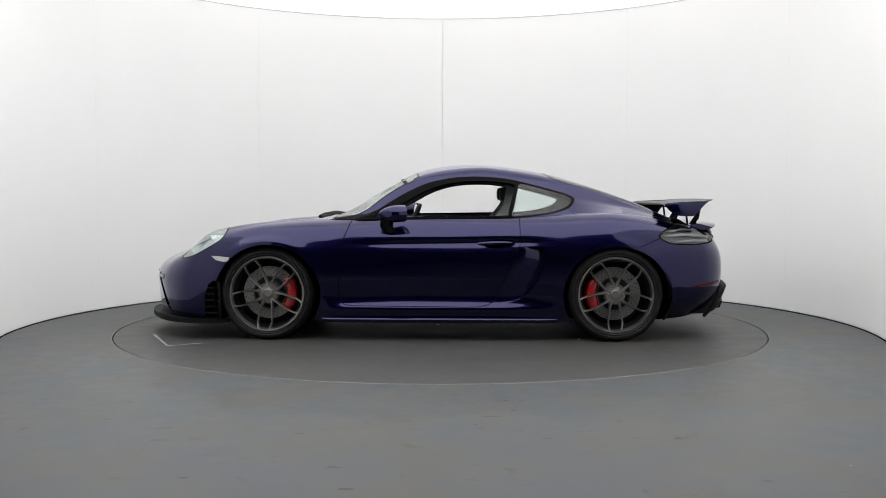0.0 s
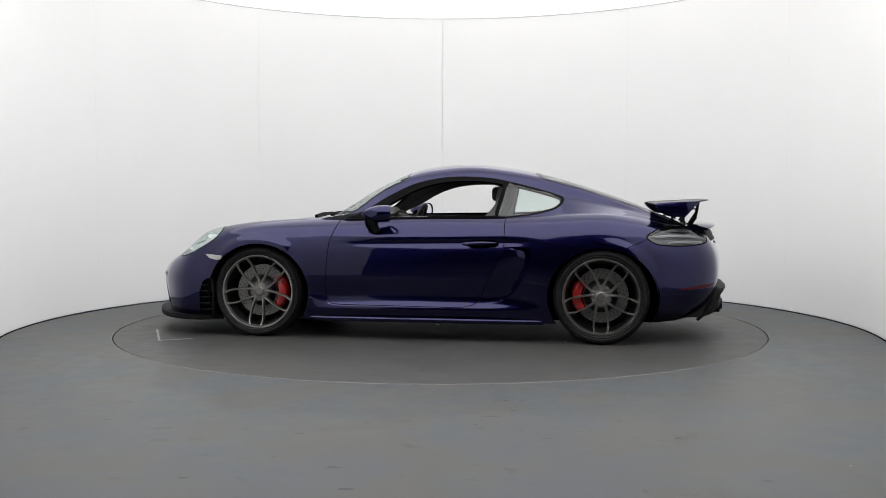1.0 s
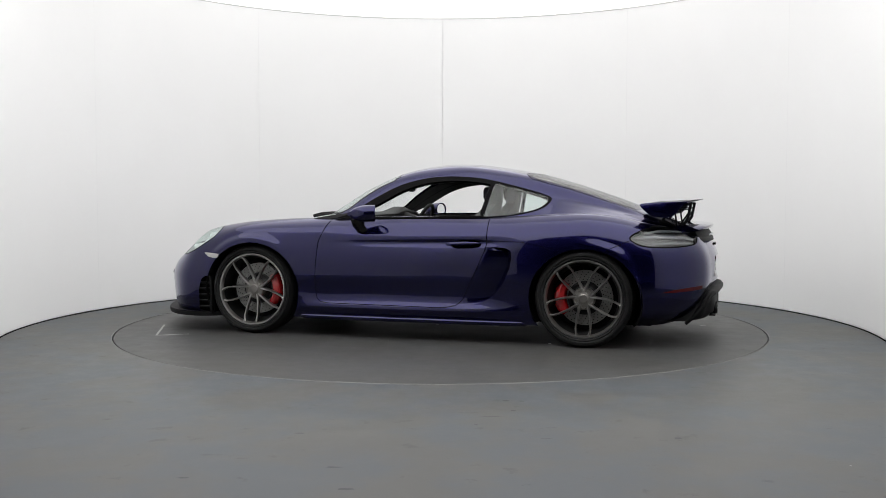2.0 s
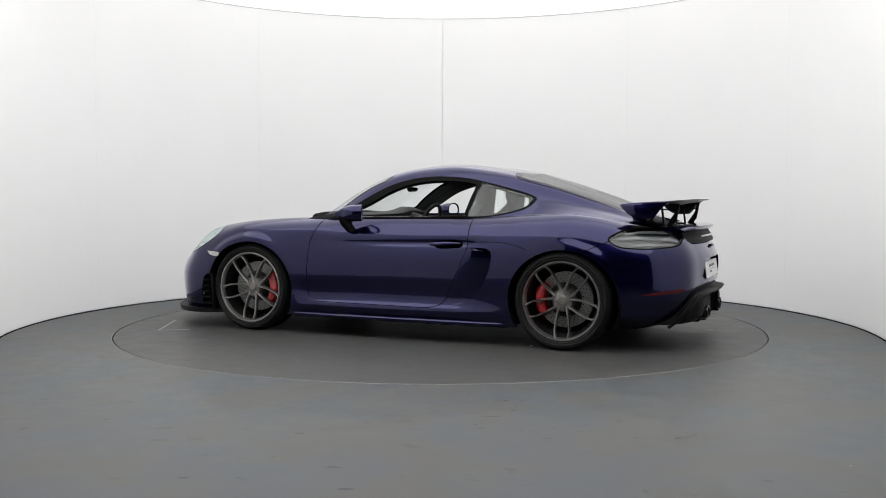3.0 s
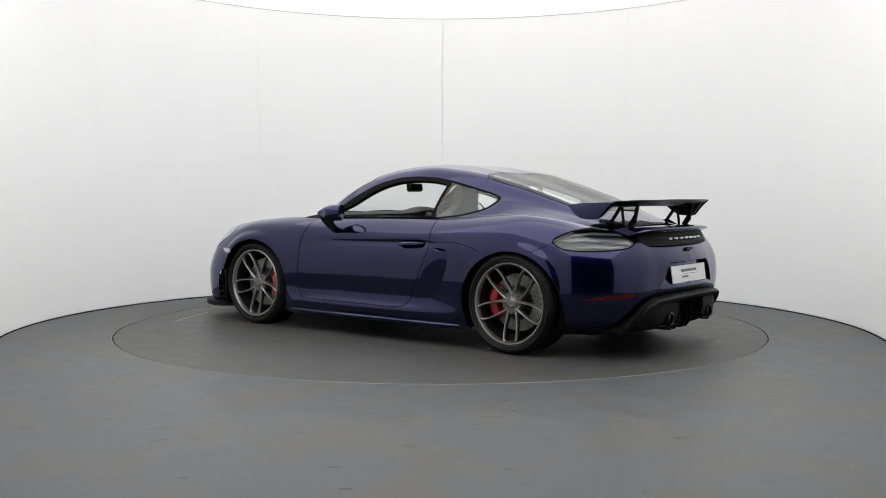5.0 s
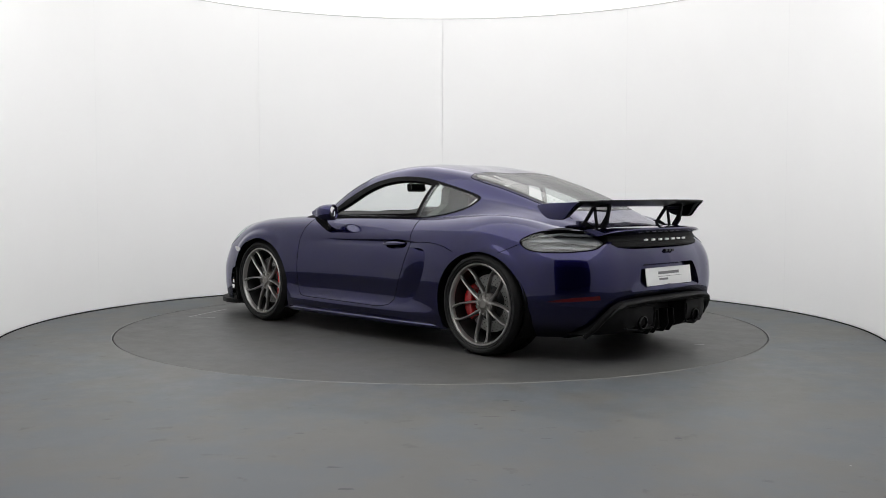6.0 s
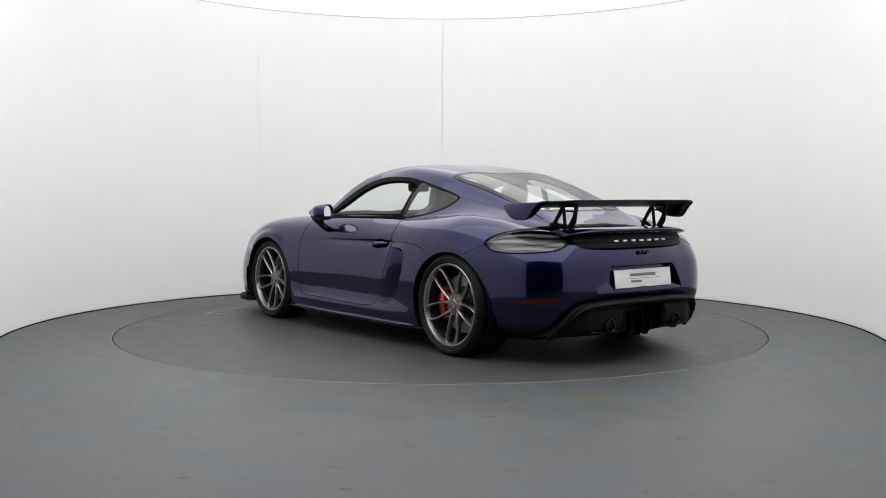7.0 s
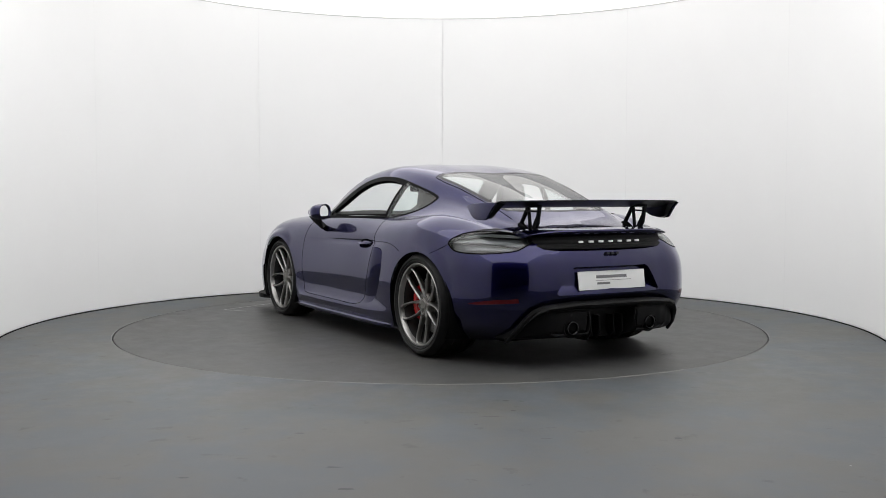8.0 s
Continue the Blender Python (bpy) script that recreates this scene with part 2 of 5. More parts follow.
def build_studio():
    # the floor, one sheet with a round hole for the turntable
    bm = bmesh.new()
    rings = []
    for k in range(128):
        w = 2 * math.pi * k / 128
        c, s = math.cos(w), math.sin(w)
        far = 14.0 / max(abs(c), abs(s))
        rings.append([((TABLE_R + 0.008) * c, (TABLE_R + 0.008) * s, -0.03), ((TABLE_R + 0.008) * c, (TABLE_R + 0.008) * s, -0.001),
                      ((TABLE_R + 0.010) * c, (TABLE_R + 0.010) * s, 0.0)]
                     + [(r * c, r * s, 0.0) for r in (3.4, 5.0, 8.0)] + [(far * c, far * s, 0.0)])
    add_grid(bm, rings, close_u=True)
    bmesh.ops.recalc_face_normals(bm, faces=bm.faces)
    floor = thing("floor", bm, FLOOR, "grey painted concrete studio floor, faintly scuffed", "floor", kind="structure")
    bm = bmesh.new()
    add_lathe(bm, [(TABLE_R + 0.0085, -0.004), (TABLE_R + 0.0085, 0.0012), (TABLE_R + 0.0155, 0.0012), (TABLE_R + 0.0175, 0.0002), (TABLE_R + 0.0175, -0.004)], 160, axis="z")
    part("floor_edging", bm, EDGING, floor, "worn pale metal edging round the turntable")
    # short dark scuffs and specks of spilt paint
    rnd = random.Random(8)
    for x, y, half, deep, mat in ((0.33, -2.94, 0.022, 0.020, SCUFF), (0.41, -2.95, 0.016, 0.012, SCUFF), (0.35, -3.17, 0.020, 0.014, SCUFF), (0.24, -3.30, 0.07, 0.010, SCUFF),
                                  (0.03, -4.03, 0.005, 0.006, SCUFF), (-0.41, -4.16, 0.040, 0.014, SCUFF), (-0.34, -4.44, 0.045, 0.016, SCUFF), (1.02, -3.71, 0.022, 0.022, SCUFF), (0.45, -3.72, 0.03, 0.008, SCUFF),
                                  (-0.62, -3.62, 0.03, 0.012, SCUFF), (0.12, -3.22, 0.05, 0.008, SCUFF), (0.16, -3.46, 0.012, 0.010, SCUFF), (1.58, -4.14, 0.006, 0.006, TAPE), (-1.55, -3.35, 0.03, 0.010, SCUFF), (-0.95, -4.30, 0.028, 0.010, SCUFF)):
        bm = bmesh.new()
        ring = []
        for k in range(14):
            w, r = 2 * math.pi * k / 14, rnd.uniform(0.55, 1.0)
            ring.append(bm.verts.new((x + half * r * math.cos(w), y + deep * r * math.sin(w), 0.0006)))
        bm.faces.new(ring)
        part("floor_scuff", bm, mat, floor, "dark rubber scuff" if mat is SCUFF else "pale paint speck", smooth=False)
    bm = bmesh.new()
    add_lathe(bm, [(0.0001, -0.034), (TABLE_R + 0.05, -0.034), (TABLE_R + 0.05, -0.03), (0.0001, -0.03)], 96, axis="z")
    thing("turntable_pit", bm, GAP, "black pit under the turntable", "floor", kind="structure")
    # the curved wall: panels with narrow seams, open towards the camera
    marks = [-114, -105.8, -70.3, -35.6, 0.36, 36.5, 70.9, 106, 114]
    body = bmesh.new()
    prof = [(0, 0.0), (0, WALL_H), (0.06, WALL_H), (0.06, 0.0)]
    rows = []
    for k in range(0, 229):
        w = radians(90 - (-114 + k))
        rows.append([(WALL_X + (WALL_R + 0.006 + d) * math.cos(w), WALL_Y + (WALL_R + 0.006 + d) * math.sin(w), z) for d, z in prof])
    add_grid(body, rows, close_v=True)
    bmesh.ops.recalc_face_normals(body, faces=body.faces)
    wall = thing("wall_curved", body, SEAM, "curved white studio backdrop wall with narrow seams", "wall", kind="structure")
    for a, b in zip(marks, marks[1:]):
        bm = bmesh.new()
        n = 24
        rows = []
        for k in range(n + 1):
            deg = a + 0.017 + (b - a - 0.034) * k / n
            w = radians(90 - deg)
            rows.append([(WALL_X + (WALL_R + d) * math.cos(w), WALL_Y + (WALL_R + d) * math.sin(w), z)
                         for d, z in ((0.004, 0.012), (0, 0.012), (0, WALL_H - 0.012), (0.004, WALL_H - 0.012))])
        add_grid(bm, rows)
        bmesh.ops.recalc_face_normals(bm, faces=bm.faces)
        part("wall_panel", bm, WALL, wall)
    for name, z0, z1, mat, label in (("baseboard", 0.0, 0.006, GAP, "thin black joint at the foot of the wall"), ("trim", WALL_H - 0.008, WALL_H + 0.002, TOPLINE, "thin grey joint along the top of the wall")):
        bm = bmesh.new()
        rows = []
        for k in range(0, 229):
            w = radians(90 - (-114 + k))
            rows.append([(WALL_X + (WALL_R + d) * math.cos(w), WALL_Y + (WALL_R + d) * math.sin(w), z) for d, z in ((0.005, z0), (-0.002, z0), (-0.002, z1), (0.005, z1))])
        add_grid(bm, rows, close_v=True)
        bmesh.ops.recalc_face_normals(bm, faces=bm.faces)
        thing(name, bm, mat, label, "trim", kind="structure")
    # straight wings that narrow the round room towards its opening
    for sign, name in ((-1, "wall_1"), (1, "wall_2")):
        bm = bmesh.new()
        p = Vector((sign * WALL_R * math.sin(radians(114)), WALL_Y + WALL_R * math.cos(radians(114)), 0))
        q = Vector((sign * OPENING_X, OPENING_Y, 0))
        side_v = Vector(((q - p).y, -(q - p).x, 0)).normalized() * 0.06
        side_v = side_v if side_v.x * sign > 0 else -side_v
        add_prism(bm, [(v.x, v.y) for v in (p, q, q + side_v, p + side_v)], "z", 0.0, WALL_H)
        thing(name, bm, WALL, "plain white wing wall of the round studio", "wall", kind="structure", smooth=False)
    # round luminous ceiling over the turntable; brighter unseen fill added towards the opening
    for name, glow, outline, label in (
            ("ceiling_light", GLOW, [(WALL_X + (WALL_R + 0.06) * math.cos(radians(a)), max(CEILING_SPLIT, WALL_Y + (WALL_R + 0.06) * math.sin(radians(a)))) for a in range(-12, 193, 3)], "glowing white stretch ceiling above the turntable"),
            ("front_fill_panel", GLOW_FRONT, [(-3.3, CEILING_SPLIT - 0.02), (-3.06, -1.5), (-OPENING_X - 0.06, OPENING_Y), (OPENING_X + 0.06, OPENING_Y), (3.06, -1.5), (3.3, CEILING_SPLIT - 0.02)], "glowing white fill panel added out of view by the studio opening")):
        bm = bmesh.new()
        add_prism(bm, outline, "z", WALL_H + 0.004, WALL_H + 0.06)
        thing(name, bm, glow, label, "ceiling light", kind="structure", smooth=False)
    # the hall in front of the round room
    bm = bmesh.new()
    add_box(bm, -14, 14, -14, 14, 5.0, 5.1)
    thing("ceiling", bm, DARKWALL, "dark grey hall ceiling", "ceiling", kind="structure", smooth=False)
    for name, box in (("wall_south", (-14, 14, -14.1, -14, 0, 5)), ("wall_north", (-14, 14, 14, 14.1, 0, 5)),
                      ("wall_west", (-14.1, -14, -14, 14, 0, 5)), ("wall_east", (14, 14.1, -14, 14, 0, 5))):
        bm = bmesh.new()
        add_box(bm, *box)
        thing(name, bm, DARKWALL, "plain dark grey hall wall", "wall", kind="structure", smooth=False)


def build_turntable():
    bm = bmesh.new()
    add_lathe(bm, [(0.0001, -0.028), (TABLE_R, -0.028), (TABLE_R, -0.002), (TABLE_R - 0.002, 0.0), (1.6, 0.0), (0.8, 0.0), (0.0001, 0.0)], 160, axis="z")
    table = thing("turntable", bm, TABLE, "dark grey round turntable set flush in the floor", "turntable")
    # worn tape strips on it
    for p, q in (((2.114, 0.643), (1.847, 1.183)), ((1.847, 1.183), (1.652, 1.05)), ((-2.005, -0.497), (-2.05, -0.545))):
        run, mid = Vector(q) - Vector(p), (Vector(p) + Vector(q)) / 2
        bm = bmesh.new()
        add_box(bm, -run.length / 2, run.length / 2, -0.008, 0.008, 0.0005, 0.0015)
        ob = part("tape_strip", bm, TAPE, table, "worn white tape strip", smooth=False)
        ob.matrix_basis = Matrix.Translation((mid.x, mid.y, 0)) @ Matrix.Rotation(math.atan2(run.y, run.x), 4, "Z")
    for x, y, r in ((0.02, 0.02, 0.014), (-1.02, 0.78, 0.012)):
        bm = bmesh.new()
        add_lathe(bm, [(0.0001, 0.003), (r * 0.7, 0.003), (r, 0.0005), (0.0001, 0.0005)], 12, axis="z")
        part("floor_stud", bm, LETTER, table, "small pale stud").matrix_basis = pose(x, y, 0)
    return table


build_studio()
turntable = build_turntable()


# ---- the car: body surfaces ----
CAR_Y = 0.0326
car = tagged(new("sports_car"), "violet-blue metallic two-seat sports coupe with a tall rear wing", "car")


def catmull(p0, p1, p2, p3, t):
    return 0.5 * (2 * p1 + (p2 - p0) * t + (2 * p0 - 5 * p1 + 4 * p2 - p3) * t * t + (3 * p1 - p0 - 3 * p2 + p3) * t ** 3)


def sample_line(pts, steps):
    """A smooth line through control points, evenly paced along its chords; steps per span."""
    pts = np.array(pts, float)
    d = np.maximum(np.linalg.norm(np.diff(pts, axis=0), axis=1), 1e-6)
    v = np.diff(pts, axis=0) / d[:, None]
    m = np.empty_like(pts)
    m[0], m[-1] = v[0], v[-1]
    m[1:-1] = (v[:-1] * d[1:, None] + v[1:] * d[:-1, None]) / (d[:-1] + d[1:])[:, None]
    out = []
    for i in range(len(pts) - 1):
        for k in range(steps):
            t = k / steps
            out.append((2 * t ** 3 - 3 * t * t + 1) * pts[i] + (t ** 3 - 2 * t * t + t) * d[i] * m[i] + (3 * t * t - 2 * t ** 3) * pts[i + 1] + (t ** 3 - t * t) * d[i] * m[i + 1])
    out.append(pts[-1])
    return np.array(out)


def with_crease(cols):
    """Two more rows on the flank: a sharp line along the door above a shallow hollow."""
    out = []
    for col in cols:
        line = sample_line(col, 50)
        low, high = line[4 * 50 + 14].copy(), line[4 * 50 + 18].copy()
        low[1] -= 0.0065 * np.interp(col[3][0], [-0.62, -0.5, 0.2, 0.5], [0, 1, 1, 0])
        out.append(list(col[:5]) + [tuple(low), tuple(high)] + list(col[5:]))
    return out


def sample_net(cols, nu, nv):
    """A smooth sheet through a net of control points: cols[i][j]."""
    dense_v = np.array([sample_line(c, nv) for c in cols])
    return np.array([sample_line(dense_v[:, j], nu) for j in range(dense_v.shape[1])]).transpose(1, 0, 2)


def in_poly(px, py, poly):
    hit = False
    n = len(poly)
    for i in range(n):
        x0, y0 = poly[i]
        x1, y1 = poly[(i + 1) % n]
        if (y0 > py) != (y1 > py) and px < (x1 - x0) * (py - y0) / (y1 - y0) + x0:
            hit = not hit
    return hit


def cut_out(bm, poly, test, axes=(0, 2)):
    """Cut the sheet along an outline seen along one axis, take the inside away and return it as a mesh."""
    a, b = axes
    lo = (min(p[0] for p in poly) - 0.05, min(p[1] for p in poly) - 0.05)
    hi = (max(p[0] for p in poly) + 0.05, max(p[1] for p in poly) + 0.05)

    def near(f):
        c = f.calc_center_median()
        return lo[0] < c[a] < hi[0] and lo[1] < c[b] < hi[1] and test(c, f.normal)

    bm.normal_update()
    faces = {f for f in bm.faces if near(f)}
    n = len(poly)
    for i in range(n):
        p, q = poly[i], poly[(i + 1) % n]
        dx, dy = q[0] - p[0], q[1] - p[1]
        if dx * dx + dy * dy < 1e-10:
            continue
        x0, x1 = min(p[0], q[0]) - 0.001, max(p[0], q[0]) + 0.001
        y0, y1 = min(p[1], q[1]) - 0.001, max(p[1], q[1]) + 0.001
        pick = []
        for f in faces:
            if not f.is_valid:
                continue
            xs, ys = [v.co[a] for v in f.verts], [v.co[b] for v in f.verts]
            if max(xs) >= x0 and min(xs) <= x1 and max(ys) >= y0 and min(ys) <= y1:
                pick.append(f)
        if not pick:
            continue
        co, no = [0, 0, 0], [0, 0, 0]
        co[a], co[b], no[a], no[b] = p[0], p[1], -dy, dx
        geom = pick + list({e for f in pick for e in f.edges}) + list({v for f in pick for v in f.verts})
        r = bmesh.ops.bisect_plane(bm, geom=geom, dist=1e-5, plane_co=co, plane_no=no)
        faces = {f for f in faces if f.is_valid} | {g for g in r["geom"] if isinstance(g, bmesh.types.BMFace)}
    inside = []
    for f in faces:
        if f.is_valid:
            c = f.calc_center_median()
            if in_poly(c[a], c[b], poly) and test(c, f.normal):
                inside.append(f)
    return take(bm, inside)


def take(bm, faces):
    """Move faces into a mesh of their own."""
    out, seen = bmesh.new(), {}
    for f in faces:
        vs = []
        for v in f.verts:
            if v not in seen:
                seen[v] = out.verts.new(v.co)
            vs.append(seen[v])
        out.faces.new(vs)
    bmesh.ops.delete(bm, geom=faces, context="FACES")
    out.normal_update()
    return out


def offset_copy(bm, depth):
    """The same sheet further in."""
    out = bm.copy()
    out.normal_update()
    for v, n in [(v, v.normal.copy()) for v in out.verts]:
        v.co -= n * depth
    return out


def rim_edges(bm):
    bm.normal_update()
    return [(e.verts[0].co.copy(), e.verts[1].co.copy(), e.link_faces[0].normal.copy()) for e in bm.edges if len(e.link_faces) == 1]


def seam_of(edges, width=0.0035, lift=0.0008):
    """A narrow raised-edge strip along open edges: the dark gap between two panels."""
    bm = bmesh.new()
    for p, q, n in edges:
        side = (q - p).cross(n)
        if side.length < 1e-9:
            continue
        side = side.normalized() * width / 2
        ext = (q - p).normalized() * width * 0.3
        a, b = p - ext + n * lift, q + ext + n * lift
        bm.faces.new([bm.verts.new(c) for c in (a - side, b - side, b + side, a + side)])
    return bm


def thicken(bm, depth):
    """Give a sheet its thickness, inwards."""
    bm.normal_update()
    top = list(bm.faces)
    r = bmesh.ops.duplicate(bm, geom=top)
    low = [g for g in r["geom"] if isinstance(g, bmesh.types.BMFace)]
    pairs = r["vert_map"]
    done = {v: v.normal.copy() for v in {w for f in top for w in f.verts}}
    bound = [e for e in bm.edges if len(e.link_faces) == 1 and e.link_faces[0] in set(top)]
    for v, n in done.items():
        pairs[v].co = v.co - n * depth
    bmesh.ops.reverse_faces(bm, faces=low)
    for e in bound:
        v0, v1 = e.verts
        try:
            f = bm.faces.new((v1, v0, pairs[v0], pairs[v1]))
            f.smooth = True
        except ValueError:
            pass
    return bm


def ellipse(cx, cz, rx, rz, n=48, a0=0.0, a1=360.0):
    return [(cx + rx * math.cos(radians(a0 + (a1 - a0) * k / n)), cz + rz * math.sin(radians(a0 + (a1 - a0) * k / n))) for k in range(n)]


def rounded(points, steps=4):
    """A closed outline made smooth through its corner points."""
    pts = [np.array(p, float) for p in points]
    n = len(pts)
    out = []
    for i in range(n):
        for k in range(steps):
            out.append(tuple(catmull(pts[i - 1], pts[i], pts[(i + 1) % n], pts[(i + 2) % n], k / steps)))
    return out


# lower body, left half: columns run from the nose round the flank to the tail, each from the sill up to the bonnet or deck.
# rows: sill bottom, sill, lower flank, mid flank, shoulder, upper shoulder, crest, inner top, centre top
LOWER = [
    [(2.215, 0, 0.15), (2.225, 0, 0.22), (2.235, 0, 0.33), (2.24, 0, 0.43), (2.215, 0, 0.492), (2.165, 0, 0.54), (2.11, 0, 0.57), (2.05, 0, 0.595), (1.98, 0, 0.617)],
    [(2.165, 0.22, 0.15), (2.18, 0.22, 0.22), (2.19, 0.22, 0.33), (2.195, 0.22, 0.43), (2.17, 0.22, 0.494), (2.115, 0.22, 0.543), (2.06, 0.21, 0.575), (1.99, 0.15, 0.608), (1.92, 0, 0.638)],
    [(2.075, 0.44, 0.15), (2.09, 0.44, 0.22), (2.105, 0.44, 0.33), (2.11, 0.44, 0.43), (2.08, 0.44, 0.499), (2.03, 0.43, 0.55), (1.97, 0.42, 0.585), (1.9, 0.27, 0.635), (1.84, 0, 0.672)],
    [(1.955, 0.64, 0.15), (1.97, 0.65, 0.22), (1.985, 0.65, 0.33), (1.985, 0.65, 0.43), (1.95, 0.64, 0.525), (1.895, 0.63, 0.59), (1.82, 0.6, 0.645), (1.77, 0.37, 0.693), (1.73, 0, 0.728)],
    [(1.815, 0.77, 0.15), (1.825, 0.785, 0.22), (1.835, 0.79, 0.33), (1.83, 0.79, 0.43), (1.795, 0.78, 0.54), (1.745, 0.755, 0.65), (1.68, 0.69, 0.748), (1.64, 0.42, 0.738), (1.61, 0, 0.752)],
    [(1.64, 0.825, 0.15), (1.64, 0.835, 0.22), (1.64, 0.848, 0.33), (1.635, 0.852, 0.45), (1.615, 0.835, 0.585), (1.57, 0.79, 0.715), (1.52, 0.7, 0.795), (1.49, 0.44, 0.775), (1.47, 0, 0.78)],
    [(1.42, 0.835, 0.14), (1.42, 0.85, 0.22), (1.42, 0.868, 0.33), (1.415, 0.878, 0.47), (1.405, 0.862, 0.64), (1.38, 0.81, 0.765), (1.35, 0.7, 0.826), (1.33, 0.46, 0.8), (1.32, 0, 0.8)],
    [(1.218, 0.835, 0.14), (1.218, 0.85, 0.22), (1.218, 0.872, 0.33), (1.218, 0.884, 0.47), (1.215, 0.868, 0.655), (1.2, 0.81, 0.785), (1.18, 0.7, 0.842), (1.16, 0.48, 0.822), (1.15, 0, 0.822)],
    [(0.98, 0.835, 0.14), (0.98, 0.85, 0.22), (0.98, 0.872, 0.33), (0.98, 0.882, 0.47), (0.98, 0.866, 0.66), (0.97, 0.805, 0.797), (0.96, 0.7, 0.854), (0.95, 0.5, 0.85), (0.95, 0, 0.852)],
    [(0.69, 0.845, 0.14), (0.69, 0.868, 0.238), (0.69, 0.856, 0.272), (0.69, 0.868, 0.46), (0.69, 0.855, 0.66), (0.69, 0.81, 0.795), (0.69, 0.72, 0.856), (0.69, 0.5, 0.858), (0.69, 0, 0.858)],
    [(0.3, 0.85, 0.14), (0.3, 0.87, 0.238), (0.3, 0.85, 0.27), (0.3, 0.858, 0.46), (0.3, 0.845, 0.66), (0.3, 0.805, 0.795), (0.3, 0.735, 0.862), (0.3, 0.5, 0.86), (0.3, 0, 0.86)],
    [(-0.15, 0.852, 0.14), (-0.15, 0.872, 0.238), (-0.15, 0.852, 0.27), (-0.15, 0.86, 0.46), (-0.15, 0.848, 0.665), (-0.15, 0.805, 0.8), (-0.15, 0.738, 0.868), (-0.15, 0.5, 0.865), (-0.15, 0, 0.865)],
    [(-0.5, 0.855, 0.14), (-0.5, 0.878, 0.238), (-0.5, 0.862, 0.272), (-0.5, 0.868, 0.46), (-0.5, 0.856, 0.67), (-0.5, 0.815, 0.805), (-0.5, 0.735, 0.874), (-0.5, 0.5, 0.868), (-0.5, 0, 0.868)],
    [(-0.8, 0.858, 0.14), (-0.8, 0.882, 0.232), (-0.8, 0.880, 0.280), (-0.8, 0.893, 0.47), (-0.8, 0.884, 0.675), (-0.8, 0.835, 0.815), (-0.8, 0.74, 0.886), (-0.8, 0.5, 0.875), (-0.8, 0, 0.875)],
    [(-1.05, 0.85, 0.14), (-1.05, 0.875, 0.21), (-1.05, 0.892, 0.31), (-1.05, 0.902, 0.48), (-1.05, 0.893, 0.68), (-1.05, 0.845, 0.825), (-1.05, 0.745, 0.898), (-1.05, 0.5, 0.88), (-1.05, 0, 0.88)],
    [(-1.27, 0.82, 0.15), (-1.27, 0.862, 0.22), (-1.27, 0.89, 0.32), (-1.27, 0.9, 0.48), (-1.27, 0.892, 0.68), (-1.27, 0.845, 0.83), (-1.27, 0.74, 0.904), (-1.27, 0.5, 0.87), (-1.27, 0, 0.87)],
    [(-1.51, 0.75, 0.145), (-1.52, 0.825, 0.22), (-1.53, 0.87, 0.32), (-1.53, 0.88, 0.49), (-1.53, 0.865, 0.67), (-1.52, 0.81, 0.81), (-1.51, 0.7, 0.878), (-1.5, 0.48, 0.845), (-1.5, 0, 0.845)],
    [(-1.66, 0.69, 0.145), (-1.708, 0.775, 0.22), (-1.755, 0.835, 0.34), (-1.76, 0.843, 0.49), (-1.755, 0.823, 0.66), (-1.74, 0.76, 0.775), (-1.71, 0.64, 0.835), (-1.69, 0.44, 0.815), (-1.69, 0, 0.83)],
    [(-1.765, 0.64, 0.15), (-1.848, 0.72, 0.23), (-1.92, 0.768, 0.36), (-1.93, 0.77, 0.5), (-1.92, 0.748, 0.65), (-1.89, 0.695, 0.745), (-1.85, 0.57, 0.81), (-1.82, 0.4, 0.805), (-1.81, 0, 0.815)],
    [(-1.91, 0.58, 0.16), (-1.975, 0.615, 0.25), (-2.04, 0.63, 0.38), (-2.053, 0.63, 0.5), (-2.037, 0.612, 0.64), (-2, 0.575, 0.725), (-1.95, 0.48, 0.795), (-1.91, 0.34, 0.795), (-1.89, 0, 0.805)],
    [(-1.99, 0.39, 0.24), (-2.035, 0.4, 0.33), (-2.095, 0.4, 0.41), (-2.108, 0.4, 0.5), (-2.09, 0.4, 0.635), (-2.05, 0.39, 0.715), (-2.01, 0.36, 0.785), (-1.97, 0.25, 0.795), (-1.94, 0, 0.8)],
    [(-2.01, 0.195, 0.28), (-2.055, 0.2, 0.36), (-2.122, 0.2, 0.42), (-2.138, 0.2, 0.5), (-2.12, 0.2, 0.63), (-2.08, 0.2, 0.71), (-2.04, 0.19, 0.78), (-2, 0.13, 0.79), (-1.97, 0, 0.795)],
    [(-2.02, 0, 0.28), (-2.065, 0, 0.36), (-2.13, 0, 0.42), (-2.148, 0, 0.5), (-2.13, 0, 0.63), (-2.09, 0, 0.71), (-2.05, 0, 0.78), (-2.02, 0, 0.788), (-1.99, 0, 0.792)],
]
